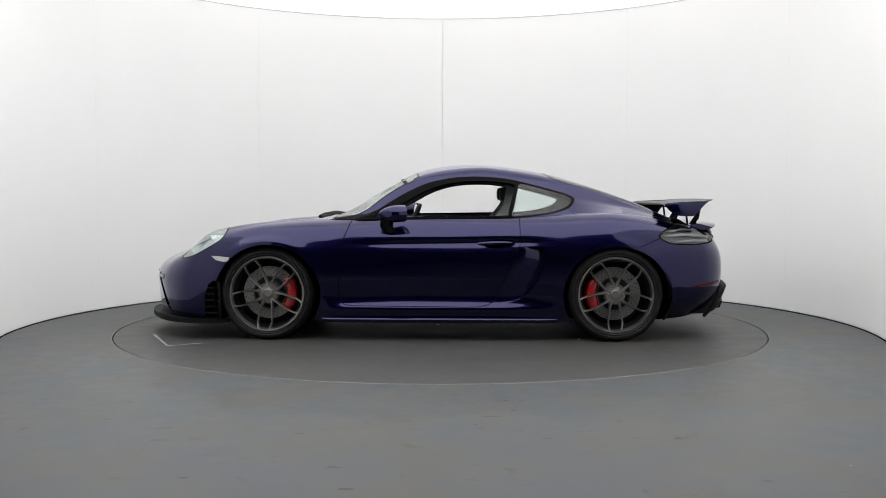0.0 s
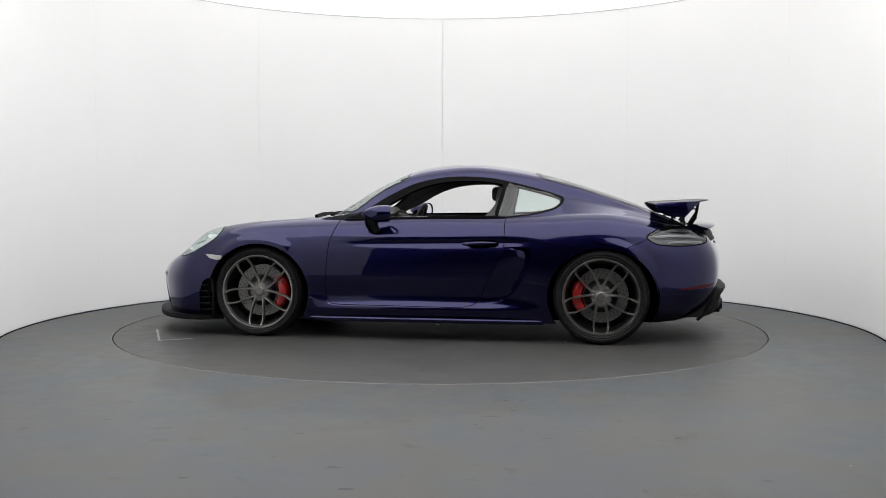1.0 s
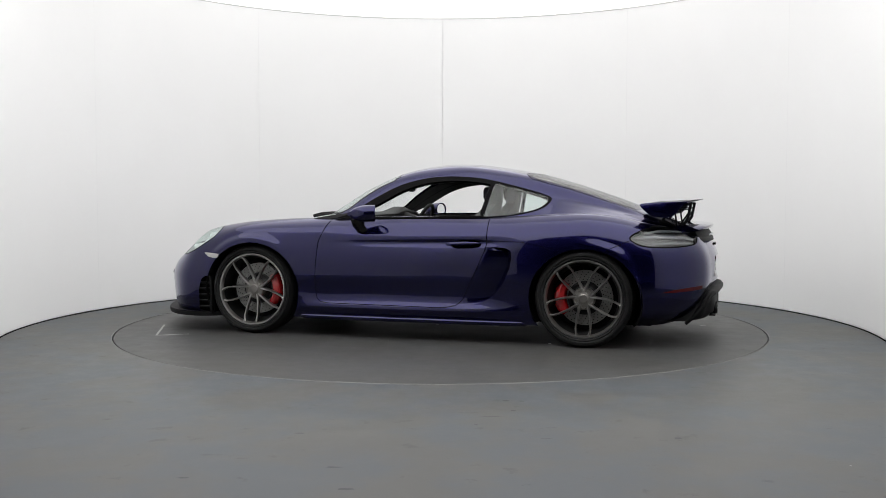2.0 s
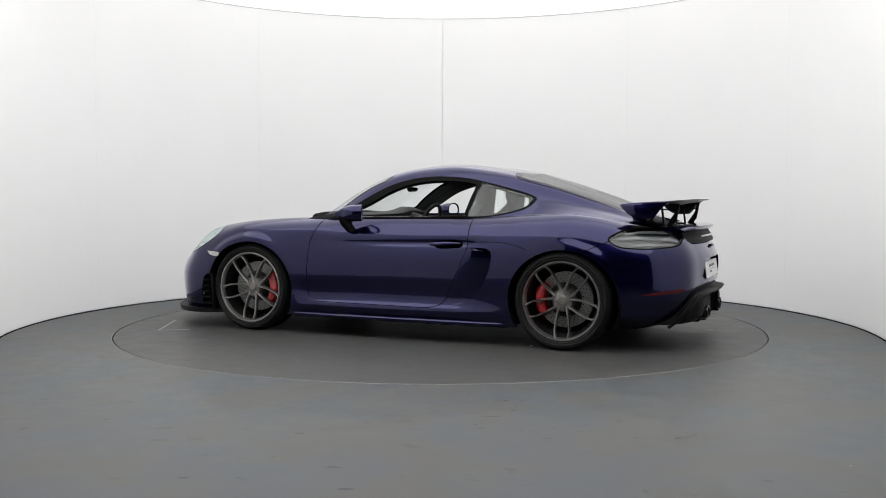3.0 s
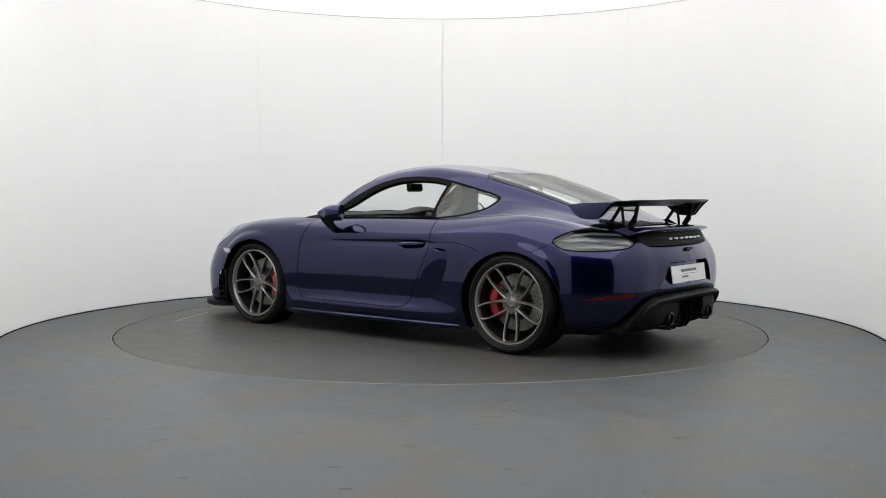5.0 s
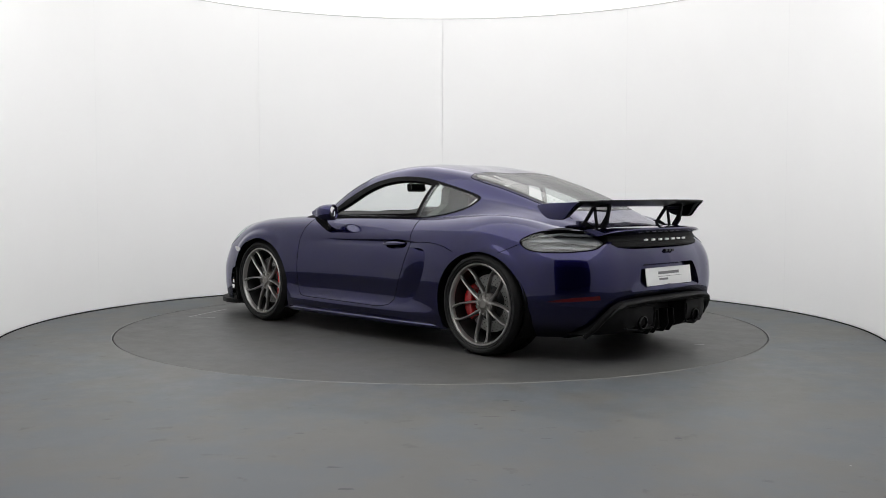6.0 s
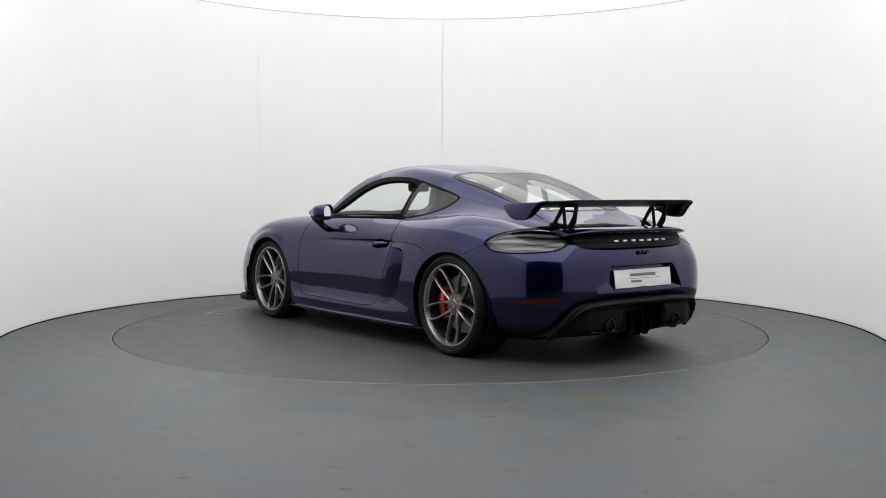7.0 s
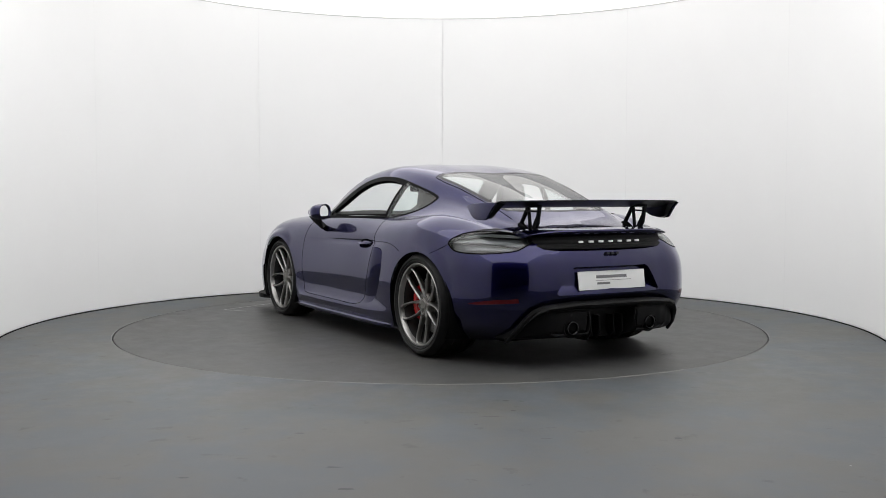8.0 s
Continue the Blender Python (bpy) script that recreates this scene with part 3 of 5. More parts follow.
# cabin, left half: columns from the screen's base to the tail of the hatch, each from the belt up to the centre line.
# rows: belt, mid glass, glass top, roof rail, roof quarter, centre
UPPER = [
    [(0.66, 0.715, 0.845), (0.665, 0.7, 0.85), (0.675, 0.68, 0.855), (0.69, 0.655, 0.858), (0.8, 0.38, 0.858), (0.86, 0, 0.858)],
    [(0.53, 0.722, 0.852), (0.53, 0.7, 0.885), (0.535, 0.672, 0.915), (0.55, 0.645, 0.935), (0.635, 0.38, 0.94), (0.68, 0, 0.93)],
    [(0.32, 0.73, 0.86), (0.32, 0.692, 0.945), (0.33, 0.64, 1.03), (0.35, 0.605, 1.065), (0.4, 0.37, 1.076), (0.425, 0, 1.062)],
    [(0.08, 0.733, 0.866), (0.08, 0.685, 0.985), (0.09, 0.61, 1.115), (0.105, 0.567, 1.165), (0.15, 0.36, 1.205), (0.17, 0, 1.208)],
    [(-0.13, 0.736, 0.87), (-0.13, 0.685, 1.005), (-0.13, 0.6, 1.153), (-0.12, 0.545, 1.209), (-0.1, 0.34, 1.254), (-0.09, 0, 1.263)],
    [(-0.35, 0.736, 0.873), (-0.35, 0.685, 1.01), (-0.35, 0.598, 1.163), (-0.34, 0.54, 1.222), (-0.33, 0.33, 1.262), (-0.33, 0, 1.268)],
    [(-0.58, 0.734, 0.878), (-0.58, 0.675, 1.005), (-0.58, 0.588, 1.137), (-0.57, 0.525, 1.2), (-0.56, 0.32, 1.24), (-0.56, 0, 1.242)],
    [(-0.8, 0.728, 0.886), (-0.8, 0.655, 0.99), (-0.8, 0.568, 1.09), (-0.8, 0.508, 1.157), (-0.8, 0.31, 1.195), (-0.8, 0, 1.192)],
    [(-1.02, 0.715, 0.896), (-1.02, 0.62, 0.97), (-1.02, 0.54, 1.034), (-1.03, 0.49, 1.095), (-1.03, 0.3, 1.133), (-1.03, 0, 1.128)],
    [(-1.25, 0.69, 0.9), (-1.26, 0.585, 0.942), (-1.27, 0.515, 0.975), (-1.28, 0.469, 1.018), (-1.28, 0.29, 1.053), (-1.28, 0, 1.046)],
    [(-1.48, 0.64, 0.878), (-1.5, 0.55, 0.9), (-1.51, 0.49, 0.916), (-1.52, 0.445, 0.939), (-1.52, 0.28, 0.967), (-1.52, 0, 0.966)],
    [(-1.67, 0.56, 0.838), (-1.69, 0.5, 0.852), (-1.7, 0.455, 0.86), (-1.72, 0.4, 0.868), (-1.72, 0.27, 0.88), (-1.72, 0, 0.888)],
    [(-1.8, 0.5, 0.806), (-1.83, 0.455, 0.815), (-1.85, 0.42, 0.82), (-1.87, 0.375, 0.825), (-1.87, 0.25, 0.835), (-1.87, 0, 0.84)],
]
FRONT_ARCH = ellipse(1.212, 0.335, 0.380, 0.350)
REAR_ARCH = ellipse(-1.272, 0.330, 0.380, 0.345)
FRONT_LIP, REAR_LIP = (1.212, 0.335, 0.380, 0.350, 0.880), (-1.272, 0.330, 0.380, 0.345, 0.894)


def side(c, n):
    return c.y > 0.45


def half_sheet(net, nu, nv):
    bm = bmesh.new()
    add_grid(bm, [[tuple(p) for p in row] for row in sample_net(net, nu, nv)])
    bmesh.ops.remove_doubles(bm, verts=bm.verts, dist=1e-5)
    bmesh.ops.dissolve_degenerate(bm, edges=bm.edges, dist=1e-6)
    bm.normal_update()
    f = max(bm.faces, key=lambda g: g.calc_center_median().z)
    if f.normal.z < 0:
        bmesh.ops.reverse_faces(bm, faces=bm.faces)
        bm.normal_update()
    return bm


def flare(bm, cx, cz, rx, rz, out, width=0.08):
    """An upright lip round a wheel arch, standing a little proud of the wing above it."""
    for v in bm.verts:
        if v.co.y < 0.6 or v.co.z < 0.12:
            continue
        dx, dz = v.co.x - cx, v.co.z - cz
        away = (math.hypot(dx / rx, dz / rz) - 1) * (rx + rz) / 2
        if -0.08 < away < width and dz > -0.05:
            t = min(1.0, (width - away) / 0.06)
            t = t * t * (3 - 2 * t) * min(1.0, (dz + 0.05) / 0.15)
            goal = out - 0.010 * max(0.0, away) / width - 0.055 * (abs(dx) / (rx + width)) ** 4
            v.co.y += max(0.0, goal - v.co.y) * t


def whole(bm):
    """Join a half sheet with its mirror image."""
    other = mirrored(bm)
    me = bpy.data.meshes.new("half")
    other.to_mesh(me)
    other.free()
    bm.from_mesh(me)
    bpy.data.meshes.remove(me)
    bmesh.ops.remove_doubles(bm, verts=bm.verts, dist=2e-5)
    return bm


def pair(name, bm, material, parent, label="", depth=0.0):
    """A part on the left flank and its mirror image on the right."""
    if depth:
        thicken(bm, depth)
    other = mirrored(bm)
    return part(name, bm, material, parent, label), part(name, other, material, parent, label)


DOOR = ([(0.612, 0.875), (0.640, 0.800), (0.680, 0.700), (0.698, 0.500), (0.702, 0.350), (0.690, 0.285), (0.660, 0.258), (0.60, 0.250), (-0.20, 0.243), (-0.30, 0.246),
         (-0.370, 0.262), (-0.415, 0.300), (-0.450, 0.375), (-0.575, 0.640), (-0.588, 0.690), (-0.588, 0.900)])
INTAKE = ([(-0.582, 0.660), (-0.590, 0.674), (-0.66, 0.677), (-0.730, 0.672), (-0.766, 0.655), (-0.774, 0.61), (-0.760, 0.53), (-0.715, 0.43),
           (-0.65, 0.345), (-0.57, 0.292), (-0.50, 0.272), (-0.44, 0.268), (-0.418, 0.285), (-0.425, 0.310), (-0.455, 0.380)])
DOOR_GLASS = rounded([(0.455, 0.880), (0.275, 0.968), (0.105, 1.063), (-0.05, 1.117), (-0.22, 1.139), (-0.40, 1.138), (-0.535, 1.120), (-0.560, 1.100), (-0.545, 1.05), (-0.510, 0.915), (-0.495, 0.892), (-0.2, 0.885), (0.2, 0.880)], 4)
QUARTER_GLASS = rounded([(-0.598, 1.122), (-0.66, 1.108), (-0.78, 1.078), (-0.94, 1.034), (-0.976, 1.005), (-0.935, 0.955), (-0.83, 0.919), (-0.72, 0.899), (-0.570, 0.886), (-0.536, 0.896), (-0.566, 1.02)], 4)
FRAME_OUTER = rounded([(0.585, 0.862), (0.44, 0.930), (0.30, 1.018), (0.12, 1.110), (-0.05, 1.156), (-0.22, 1.173), (-0.40, 1.168), (-0.55, 1.148), (-0.78, 1.092), (-0.95, 1.042),
                       (-0.998, 1.006), (-0.95, 0.945), (-0.83, 0.907), (-0.70, 0.886), (-0.5, 0.872), (-0.2, 0.868), (0.2, 0.862)], 4)
TAILLAMP = rounded([(-1.572, 0.752), (-1.620, 0.788), (-1.690, 0.815), (-1.80, 0.818), (-1.93, 0.800), (-1.985, 0.775), (-2.00, 0.740), (-1.985, 0.705), (-1.88, 0.690), (-1.76, 0.688), (-1.66, 0.697), (-1.605, 0.718)], 4)


HEADLAMP = rounded([(1.868, 0.580), (1.800, 0.660), (1.690, 0.775), (1.600, 0.815), (1.530, 0.800), (1.545, 0.735), (1.600, 0.690), (1.676, 0.645), (1.768, 0.600)], 3)
MARKER = [(1.625, 0.602), (1.560, 0.600), (1.480, 0.594), (1.492, 0.566), (1.530, 0.562), (1.585, 0.572)]
SIDE_VENT = [(1.672, 0.146), (1.668, 0.32), (1.640, 0.40), (1.600, 0.425), (1.562, 0.425), (1.556, 0.30), (1.566, 0.146)]
REFLECTOR = [(-1.785, 0.386), (-1.86, 0.404), (-1.95, 0.418), (-2.045, 0.427), (-2.045, 0.402), (-1.95, 0.394), (-1.86, 0.387)]
NOSE_INTAKE = rounded([(0.38, 0.445), (0.45, 0.445), (0.54, 0.36), (0.635, 0.225), (0.60, 0.20), (0.50, 0.31)], 3)
PLATE_RECESS = [(-0.01, 0.607), (0.275, 0.607), (0.300, 0.595), (0.400, 0.455), (0.385, 0.440), (-0.01, 0.440)]
TAIL_ARCH = [(-0.01, 0.388), (0.30, 0.384), (0.48, 0.368), (0.545, 0.338), (0.588, 0.285), (0.618, 0.220), (0.645, 0.120), (-0.01, 0.120)]
REAR_GLASS = [(-0.800, -0.01), (-0.802, 0.25), (-0.815, 0.42), (-0.835, 0.465), (-0.88, 0.472), (-1.05, 0.452), (-1.30, 0.430), (-1.50, 0.412), (-1.56, 0.385), (-1.585, 0.30), (-1.595, 0.15), (-1.60, -0.01)]
CUTS = {}


WINDSCREEN = [(-0.01, 0.80), (0.684, 0.80), (0.680, 0.858), (0.664, 0.935), (0.614, 1.060), (0.576, 1.140), (0.545, 1.172), (0.48, 1.190), (0.30, 1.204), (-0.01, 1.210)]


def largest(bm):
    """Keep the largest connected piece of a sheet alone."""
    left, best = set(bm.faces), set()
    while left:
        seed = left.pop()
        island, todo = {seed}, [seed]
        while todo:
            for e in todo.pop().edges:
                for f in e.link_faces:
                    if f in left:
                        left.discard(f)
                        island.add(f)
                        todo.append(f)
        best = island if len(island) > len(best) else best
    bmesh.ops.delete(bm, geom=[f for f in bm.faces if f not in best], context="FACES")
    return bm


def build_body():
    lower = half_sheet(with_crease(LOWER), 12, 10)
    flare(lower, *FRONT_LIP)
    flare(lower, *REAR_LIP)
    lower.normal_update()
    FLANK.append(BVHTree.FromBMesh(lower))
    upper = half_sheet(UPPER, 8, 7)
    for arch in (FRONT_ARCH, REAR_ARCH):
        cut_out(lower, arch, lambda c, n: c.y > 0.5 and n.y > -0.2 and c.z < 0.75).free()
    # cabin opening under the glass
    hole = [f for f in lower.faces if -1.35 < f.calc_center_median().x < 0.62 and f.calc_center_median().y < 0.68 and f.calc_center_median().z > 0.8]
    bmesh.ops.delete(lower, geom=hole, context="FACES")
    flank = lambda c, n: c.y > 0.6 and n.y > 0.2
    tail = lambda c, n: c.x < -1.7 and n.x < 0.0
    CUTS["intake"] = cut_out(lower, INTAKE, flank)
    CUTS["door"] = cut_out(lower, DOOR, lambda c, n: c.y > 0.6)
    CUTS["tail_lamp"] = cut_out(lower, TAILLAMP, lambda c, n: c.y > 0.42 and c.x < -1.5)
    CUTS["tail_band"] = cut_out(lower, TAIL_BAND, lambda c, n: c.y > 0.42 and -1.97 < c.x < -1.5 and n.z > 0.2)
    CUTS["reflector"] = cut_out(lower, REFLECTOR, lambda c, n: c.y > 0.5)
    CUTS["headlamp"] = cut_out(lower, HEADLAMP, lambda c, n: c.y > 0.42 and c.x > 1.4 and n.z > 0.05)
    CUTS["marker"] = cut_out(lower, MARKER, flank)
    CUTS["side_vent"] = cut_out(lower, SIDE_VENT, flank)
    CUTS["nose_intake"] = cut_out(lower, NOSE_INTAKE, lambda c, n: c.x > 1.8, axes=(1, 2))
    CUTS["plate_recess"] = cut_out(lower, PLATE_RECESS, tail, axes=(1, 2))
    cut_out(lower, TAIL_ARCH, tail, axes=(1, 2)).free()
    frame_band = cut_out(upper, FRAME_OUTER, side)
    cut_out(frame_band, DOOR_GLASS, side).free()
    quarter = cut_out(frame_band, QUARTER_GLASS, side)
    windscreen = cut_out(upper, WINDSCREEN, lambda c, n: c.x > 0.0 and n.x > 0.2, axes=(1, 2))
    rear_glass = cut_out(upper, REAR_GLASS, lambda c, n: c.z > 0.85 and n.z > 0.3, axes=(0, 1))
    shell = part("body", thicken(whole(lower), 0.004), PAINT, car, "violet-blue metallic bodywork")
    part("roof_lining", whole(offset_copy(upper, 0.022)), CABIN, car, "black roof lining")
    roof = part("roof", thicken(whole(upper), 0.004), PAINT, car)
    for name, sheet in (("rear_window", rear_glass), ("windscreen", windscreen)):
        pair("window_seal", seam_of([e for e in rim_edges(sheet) if e[0].y > 0.002 or e[1].y > 0.002], 0.012 if name == "windscreen" else 0.022), GLOSSBLACK, roof)
        part(name, whole(sheet), FRONTGLASS if name == "windscreen" else SCREEN, car, "clear sloping glass").visible_shadow = False
    # shut line of the tail hatch across the roof
    over = BVHTree.FromBMesh(half_sheet(UPPER, 8, 7))
    edges = []
    pts = sample_line([(-0.785, 0.0), (-0.787, 0.25), (-0.80, 0.44), (-0.83, 0.487), (-0.90, 0.490), (-1.10, 0.470), (-1.40, 0.445), (-1.66, 0.42)], 8)
    for a, b in zip(pts, pts[1:]):
        (p, n, _, _), (q, _, _, _) = over.ray_cast(Vector((*a, 2)), Vector((0, 0, -1))), over.ray_cast(Vector((*b, 2)), Vector((0, 0, -1)))
        edges.append((p, q, n if n.z > 0 else -n))
    pair("hatch_gap", seam_of(edges, 0.005), GAP, roof)
    pair("tail_band", largest(CUTS.pop("tail_band")), TRIM, car, "gloss black band above the tail lamp", depth=0.004)
    door = CUTS.pop("door")
    gap = seam_of([e for e in rim_edges(door)], 0.0048)
    cup = cut_out(door, HANDLE_CUP, lambda c, n: c.y > 0.7)
    cup_wall = bmesh.new()
    for p, q, n in rim_edges(cup):
        cup_wall.faces.new([cup_wall.verts.new(c) for c in (p, q, q - Vector((0, 0.040, 0)), p - Vector((0, 0.040, 0)))])
    for v in cup.verts:
        v.co.y -= 0.040
    cups = [(cup, cup_wall), (mirrored(cup), mirrored(cup_wall))]
    gap_r = mirrored(gap)
    for ob, g in zip(pair("door", door, PAINT, car, depth=0.004), (gap, gap_r)):
        DOORS.append(ob)
        part("panel_gap", g, GAP, ob)
    for ob, (c, w) in zip(DOORS, cups):
        part("handle_cup", c, PAINT, ob, "sunken handle cup")
        part("cup_wall", w, PAINT, ob)
    for line, width in (([(-0.588, 0.709), (-0.72, 0.716), (-0.86, 0.712), (-0.97, 0.690), (-1.03, 0.668)], 0.0035), ([(-1.578, 0.735), (-1.53, 0.715), (-1.472, 0.690), (-1.43, 0.672)], 0.0035)):
        pair("panel_gap", flank_line(line, width), GAP, shell)
    lining_side = offset_copy(frame_band, 0.03)
    pair("pillar_lining", lining_side, CABIN, car, "black pillar lining")
    pair("window_surround", frame_band, SURROUND, car, "gloss black window surround", depth=0.02)
    for ob in pair("quarter_window", quarter, GLASS, car, "faintly green quarter glass"):
        ob.visible_shadow = False
    return shell


def flank_point(x, z, lift=0.0):
    """The place on the left flank at this x and z."""
    hit, n, _, _ = FLANK[0].ray_cast(Vector((x, 2, z)), Vector((0, -1, 0)))
    return hit + n * lift, n


def flank_line(points, width, lift=0.0008):
    """A strip lying on the flank along points in side view."""
    edges = []
    pts = sample_line(points, 8)
    for a, b in zip(pts, pts[1:]):
        (p, n), (q, _) = flank_point(*a), flank_point(*b)
        edges.append((p, q, n if n.y > 0 else -n))
    return seam_of(edges, width, lift)


DOORS, FLANK = [], []
HANDLE_CUP = rounded([(-0.325, 0.688), (-0.36, 0.714), (-0.45, 0.726), (-0.530, 0.718), (-0.552, 0.698), (-0.53, 0.672), (-0.44, 0.660), (-0.36, 0.664)], 3)
TAIL_BAND = rounded([(-1.685, 0.822), (-1.76, 0.838), (-1.86, 0.842), (-1.96, 0.825), (-2.01, 0.80), (-2.00, 0.775), (-1.93, 0.806), (-1.80, 0.822)], 3)
body = build_body()


# ---- wheels ----
def add_beam(bm, spine, widths, depths, across):
    """A bar with a chamfered section along a spine; widths lie along across(i), depths along -y."""
    rings = []
    for p, w, d, a in zip(spine, widths, depths, across):
        p, a = Vector(p), Vector(a).normalized()
        y = Vector((0, 1, 0))
        sec = [(-0.40, -1), (-0.5, -0.42), (-0.40, -0.16), (-0.12, 0), (0.12, 0), (0.40, -0.16), (0.5, -0.42), (0.40, -1)]
        rings.append([p + a * (s * w) + y * (h * d) for s, h in sec])
    vs = add_grid(bm, rings, close_v=True)
    bm.faces.new(vs[0])
    bm.faces.new(vs[-1][::-1])
    bmesh.ops.recalc_face_normals(bm, faces=bm.faces)
    return bm


def spoke_mesh(rim_r, sign):
    bm = bmesh.new()
    spine, across = [], []
    for r, deg in ((0.030, 2), (0.055, 8), (0.090, 13.5), (0.130, 17.0), (0.170, 19.8), (0.208, 22.0), (0.240, 24.8), (rim_r - 0.006, 28.5)):
        w = radians(deg) * sign
        y = -0.044 + 0.040 * (r / rim_r) ** 1.5
        spine.append((r * math.cos(w), y, r * math.sin(w)))
    for i in range(len(spine)):
        d = Vector(spine[min(i + 1, 7)]) - Vector(spine[max(i - 1, 0)])
        across.append(d.cross(Vector((0, 1, 0))))
    return mesh_of("spoke", add_beam(bm, spine, [.033, .028, .0215, .0170, .0155, .015, .0165, .022], [.045, .045, .042, .038, .034, .032, .03, .03], across), SATIN)


@lru_cache(maxsize=None)
def wheel_meshes(tyre_r, width, rim_r):
    out = {}
    bm = bmesh.new()
    add_lathe(bm, [(rim_r, 0.0), (rim_r - 0.004, 0.004), (rim_r - 0.012, 0.003), (rim_r - 0.017, -0.006), (rim_r - 0.022, -0.03), (rim_r - 0.04, -0.09), (rim_r - 0.04, -width + 0.03), (rim_r, -width + 0.01), (rim_r + 0.004, -width + 0.01), (rim_r + 0.004, -0.002)], 80)
    out["barrel"] = mesh_of("wheel", bm, SATIN)
    bm = bmesh.new()
    add_lathe(bm, [(rim_r - 0.0225, -0.028), (rim_r - 0.041, -0.088), (rim_r - 0.041, -width + 0.03), (rim_r - 0.035, -width + 0.03)], 64)
    out["liner"] = mesh_of("barrel_liner", bm, BARREL)
    bm = bmesh.new()
    h = tyre_r - rim_r
    prof = [(rim_r - 0.003, -0.008), (rim_r + 0.003, 0.003), (rim_r + 0.012, 0.009), (rim_r + 0.018, 0.006), (rim_r + h * 0.4, 0.012), (rim_r + h * 0.42, 0.0135), (rim_r + h * 0.62, 0.0125), (rim_r + h * 0.64, 0.010),
            (tyre_r - 0.014, -0.004), (tyre_r - 0.004, -0.016), (tyre_r, -0.032)]
    n = 4
    for k in range(n):
        y = -0.05 - (width - 0.1) * k / (n - 1)
        prof += [(tyre_r, y + 0.004), (tyre_r - 0.006, y + 0.003), (tyre_r - 0.006, y - 0.003), (tyre_r, y - 0.004)]
    prof += [(tyre_r, -width + 0.035), (tyre_r - 0.012, -width + 0.005), (rim_r + 0.01, -width), (rim_r - 0.002, -width + 0.012)]
    add_lathe(bm, prof, 112)
    out["tyre"] = mesh_of("tyre", bm, RUBBER)
    for s in (1, -1):
        out["spoke%d" % s] = spoke_mesh(rim_r, s)
    bm = bmesh.new()
    add_lathe(bm, [(0.0001, -0.034), (0.026, -0.034), (0.030, -0.038), (0.034, -0.040), (0.070, -0.044), (0.078, -0.056), (0.078, -0.10), (0.0001, -0.10)], 40)
    out["hub"] = mesh_of("hub", bm, CAP)
    bm = bmesh.new()
    add_lathe(bm, [(0.0001, -0.052), (0.0105, -0.052), (0.012, -0.0385), (0.0155, -0.0375), (0.0175, -0.046), (0.0175, -0.062), (0.0001, -0.062)], 16)
    out["bolt"] = mesh_of("bolt", bm, CAP)
    bm = bmesh.new()
    add_lathe(bm, [(0.085, -0.115), (0.19, -0.115), (0.19, -0.121), (0.188, -0.121), (0.188, -0.141), (0.19, -0.141), (0.19, -0.147), (0.085, -0.147), (0.085, -0.115)], 72)
    out["disc"] = mesh_of("brake_disc", bm, STEEL)
    bm = bmesh.new()
    add_lathe(bm, [(0.0001, -0.085), (0.072, -0.085), (0.090, -0.095), (0.105, -0.1125), (0.118, -0.1135), (0.118, -0.118), (0.0001, -0.118)], 48)
    out["bell"] = mesh_of("disc_bell", bm, BARREL)
    bm = bmesh.new()
    for k in range(30):
        for j, r in enumerate((0.128, 0.145, 0.162, 0.178)):
            w = 2 * math.pi * (k + j * 0.35) / 30
            ring = [bm.verts.new((r * math.cos(w) + 0.0038 * math.cos(q), -0.1143, r * math.sin(w) + 0.0038 * math.sin(q))) for q in [2 * math.pi * i / 7 for i in range(7)]]
            bm.faces.new(ring[::-1])
    out["holes"] = mesh_of("drilled_holes", bm, GAP)
    bm = bmesh.new()
    rows = []
    for k in range(15):
        a = -40 + 80 * k / 14
        e = 1 - 0.28 * abs(2 * k / 14 - 1) ** 4
        w = radians(a)
        lo, hi = 0.128 + 0.03 * (1 - e), 0.128 + 0.082 * e
        sec = [(lo, -0.15), (lo, -0.085), (lo + 0.012, -0.068 - 0.02 * (1 - e)), ((lo + hi) / 2, -0.062 - 0.03 * (1 - e)), (hi - 0.014, -0.070 - 0.02 * (1 - e)), (hi, -0.09), (hi, -0.15)]
        rows.append([(r * math.cos(w), y, r * math.sin(w)) for r, y in sec])
    vs = add_grid(bm, rows, close_v=True)
    bm.faces.new(vs[0])
    bm.faces.new(vs[-1][::-1])
    bmesh.ops.recalc_face_normals(bm, faces=bm.faces)
    out["caliper"] = mesh_of("caliper", bm, RED)
    bm = bmesh.new()
    add_lathe(bm, [(0.0001, -0.150), (rim_r - 0.045, -0.150), (rim_r - 0.045, -0.16), (0.0001, -0.16)], 40)
    out["back"] = mesh_of("dust_shield", bm, LINER)
    return out


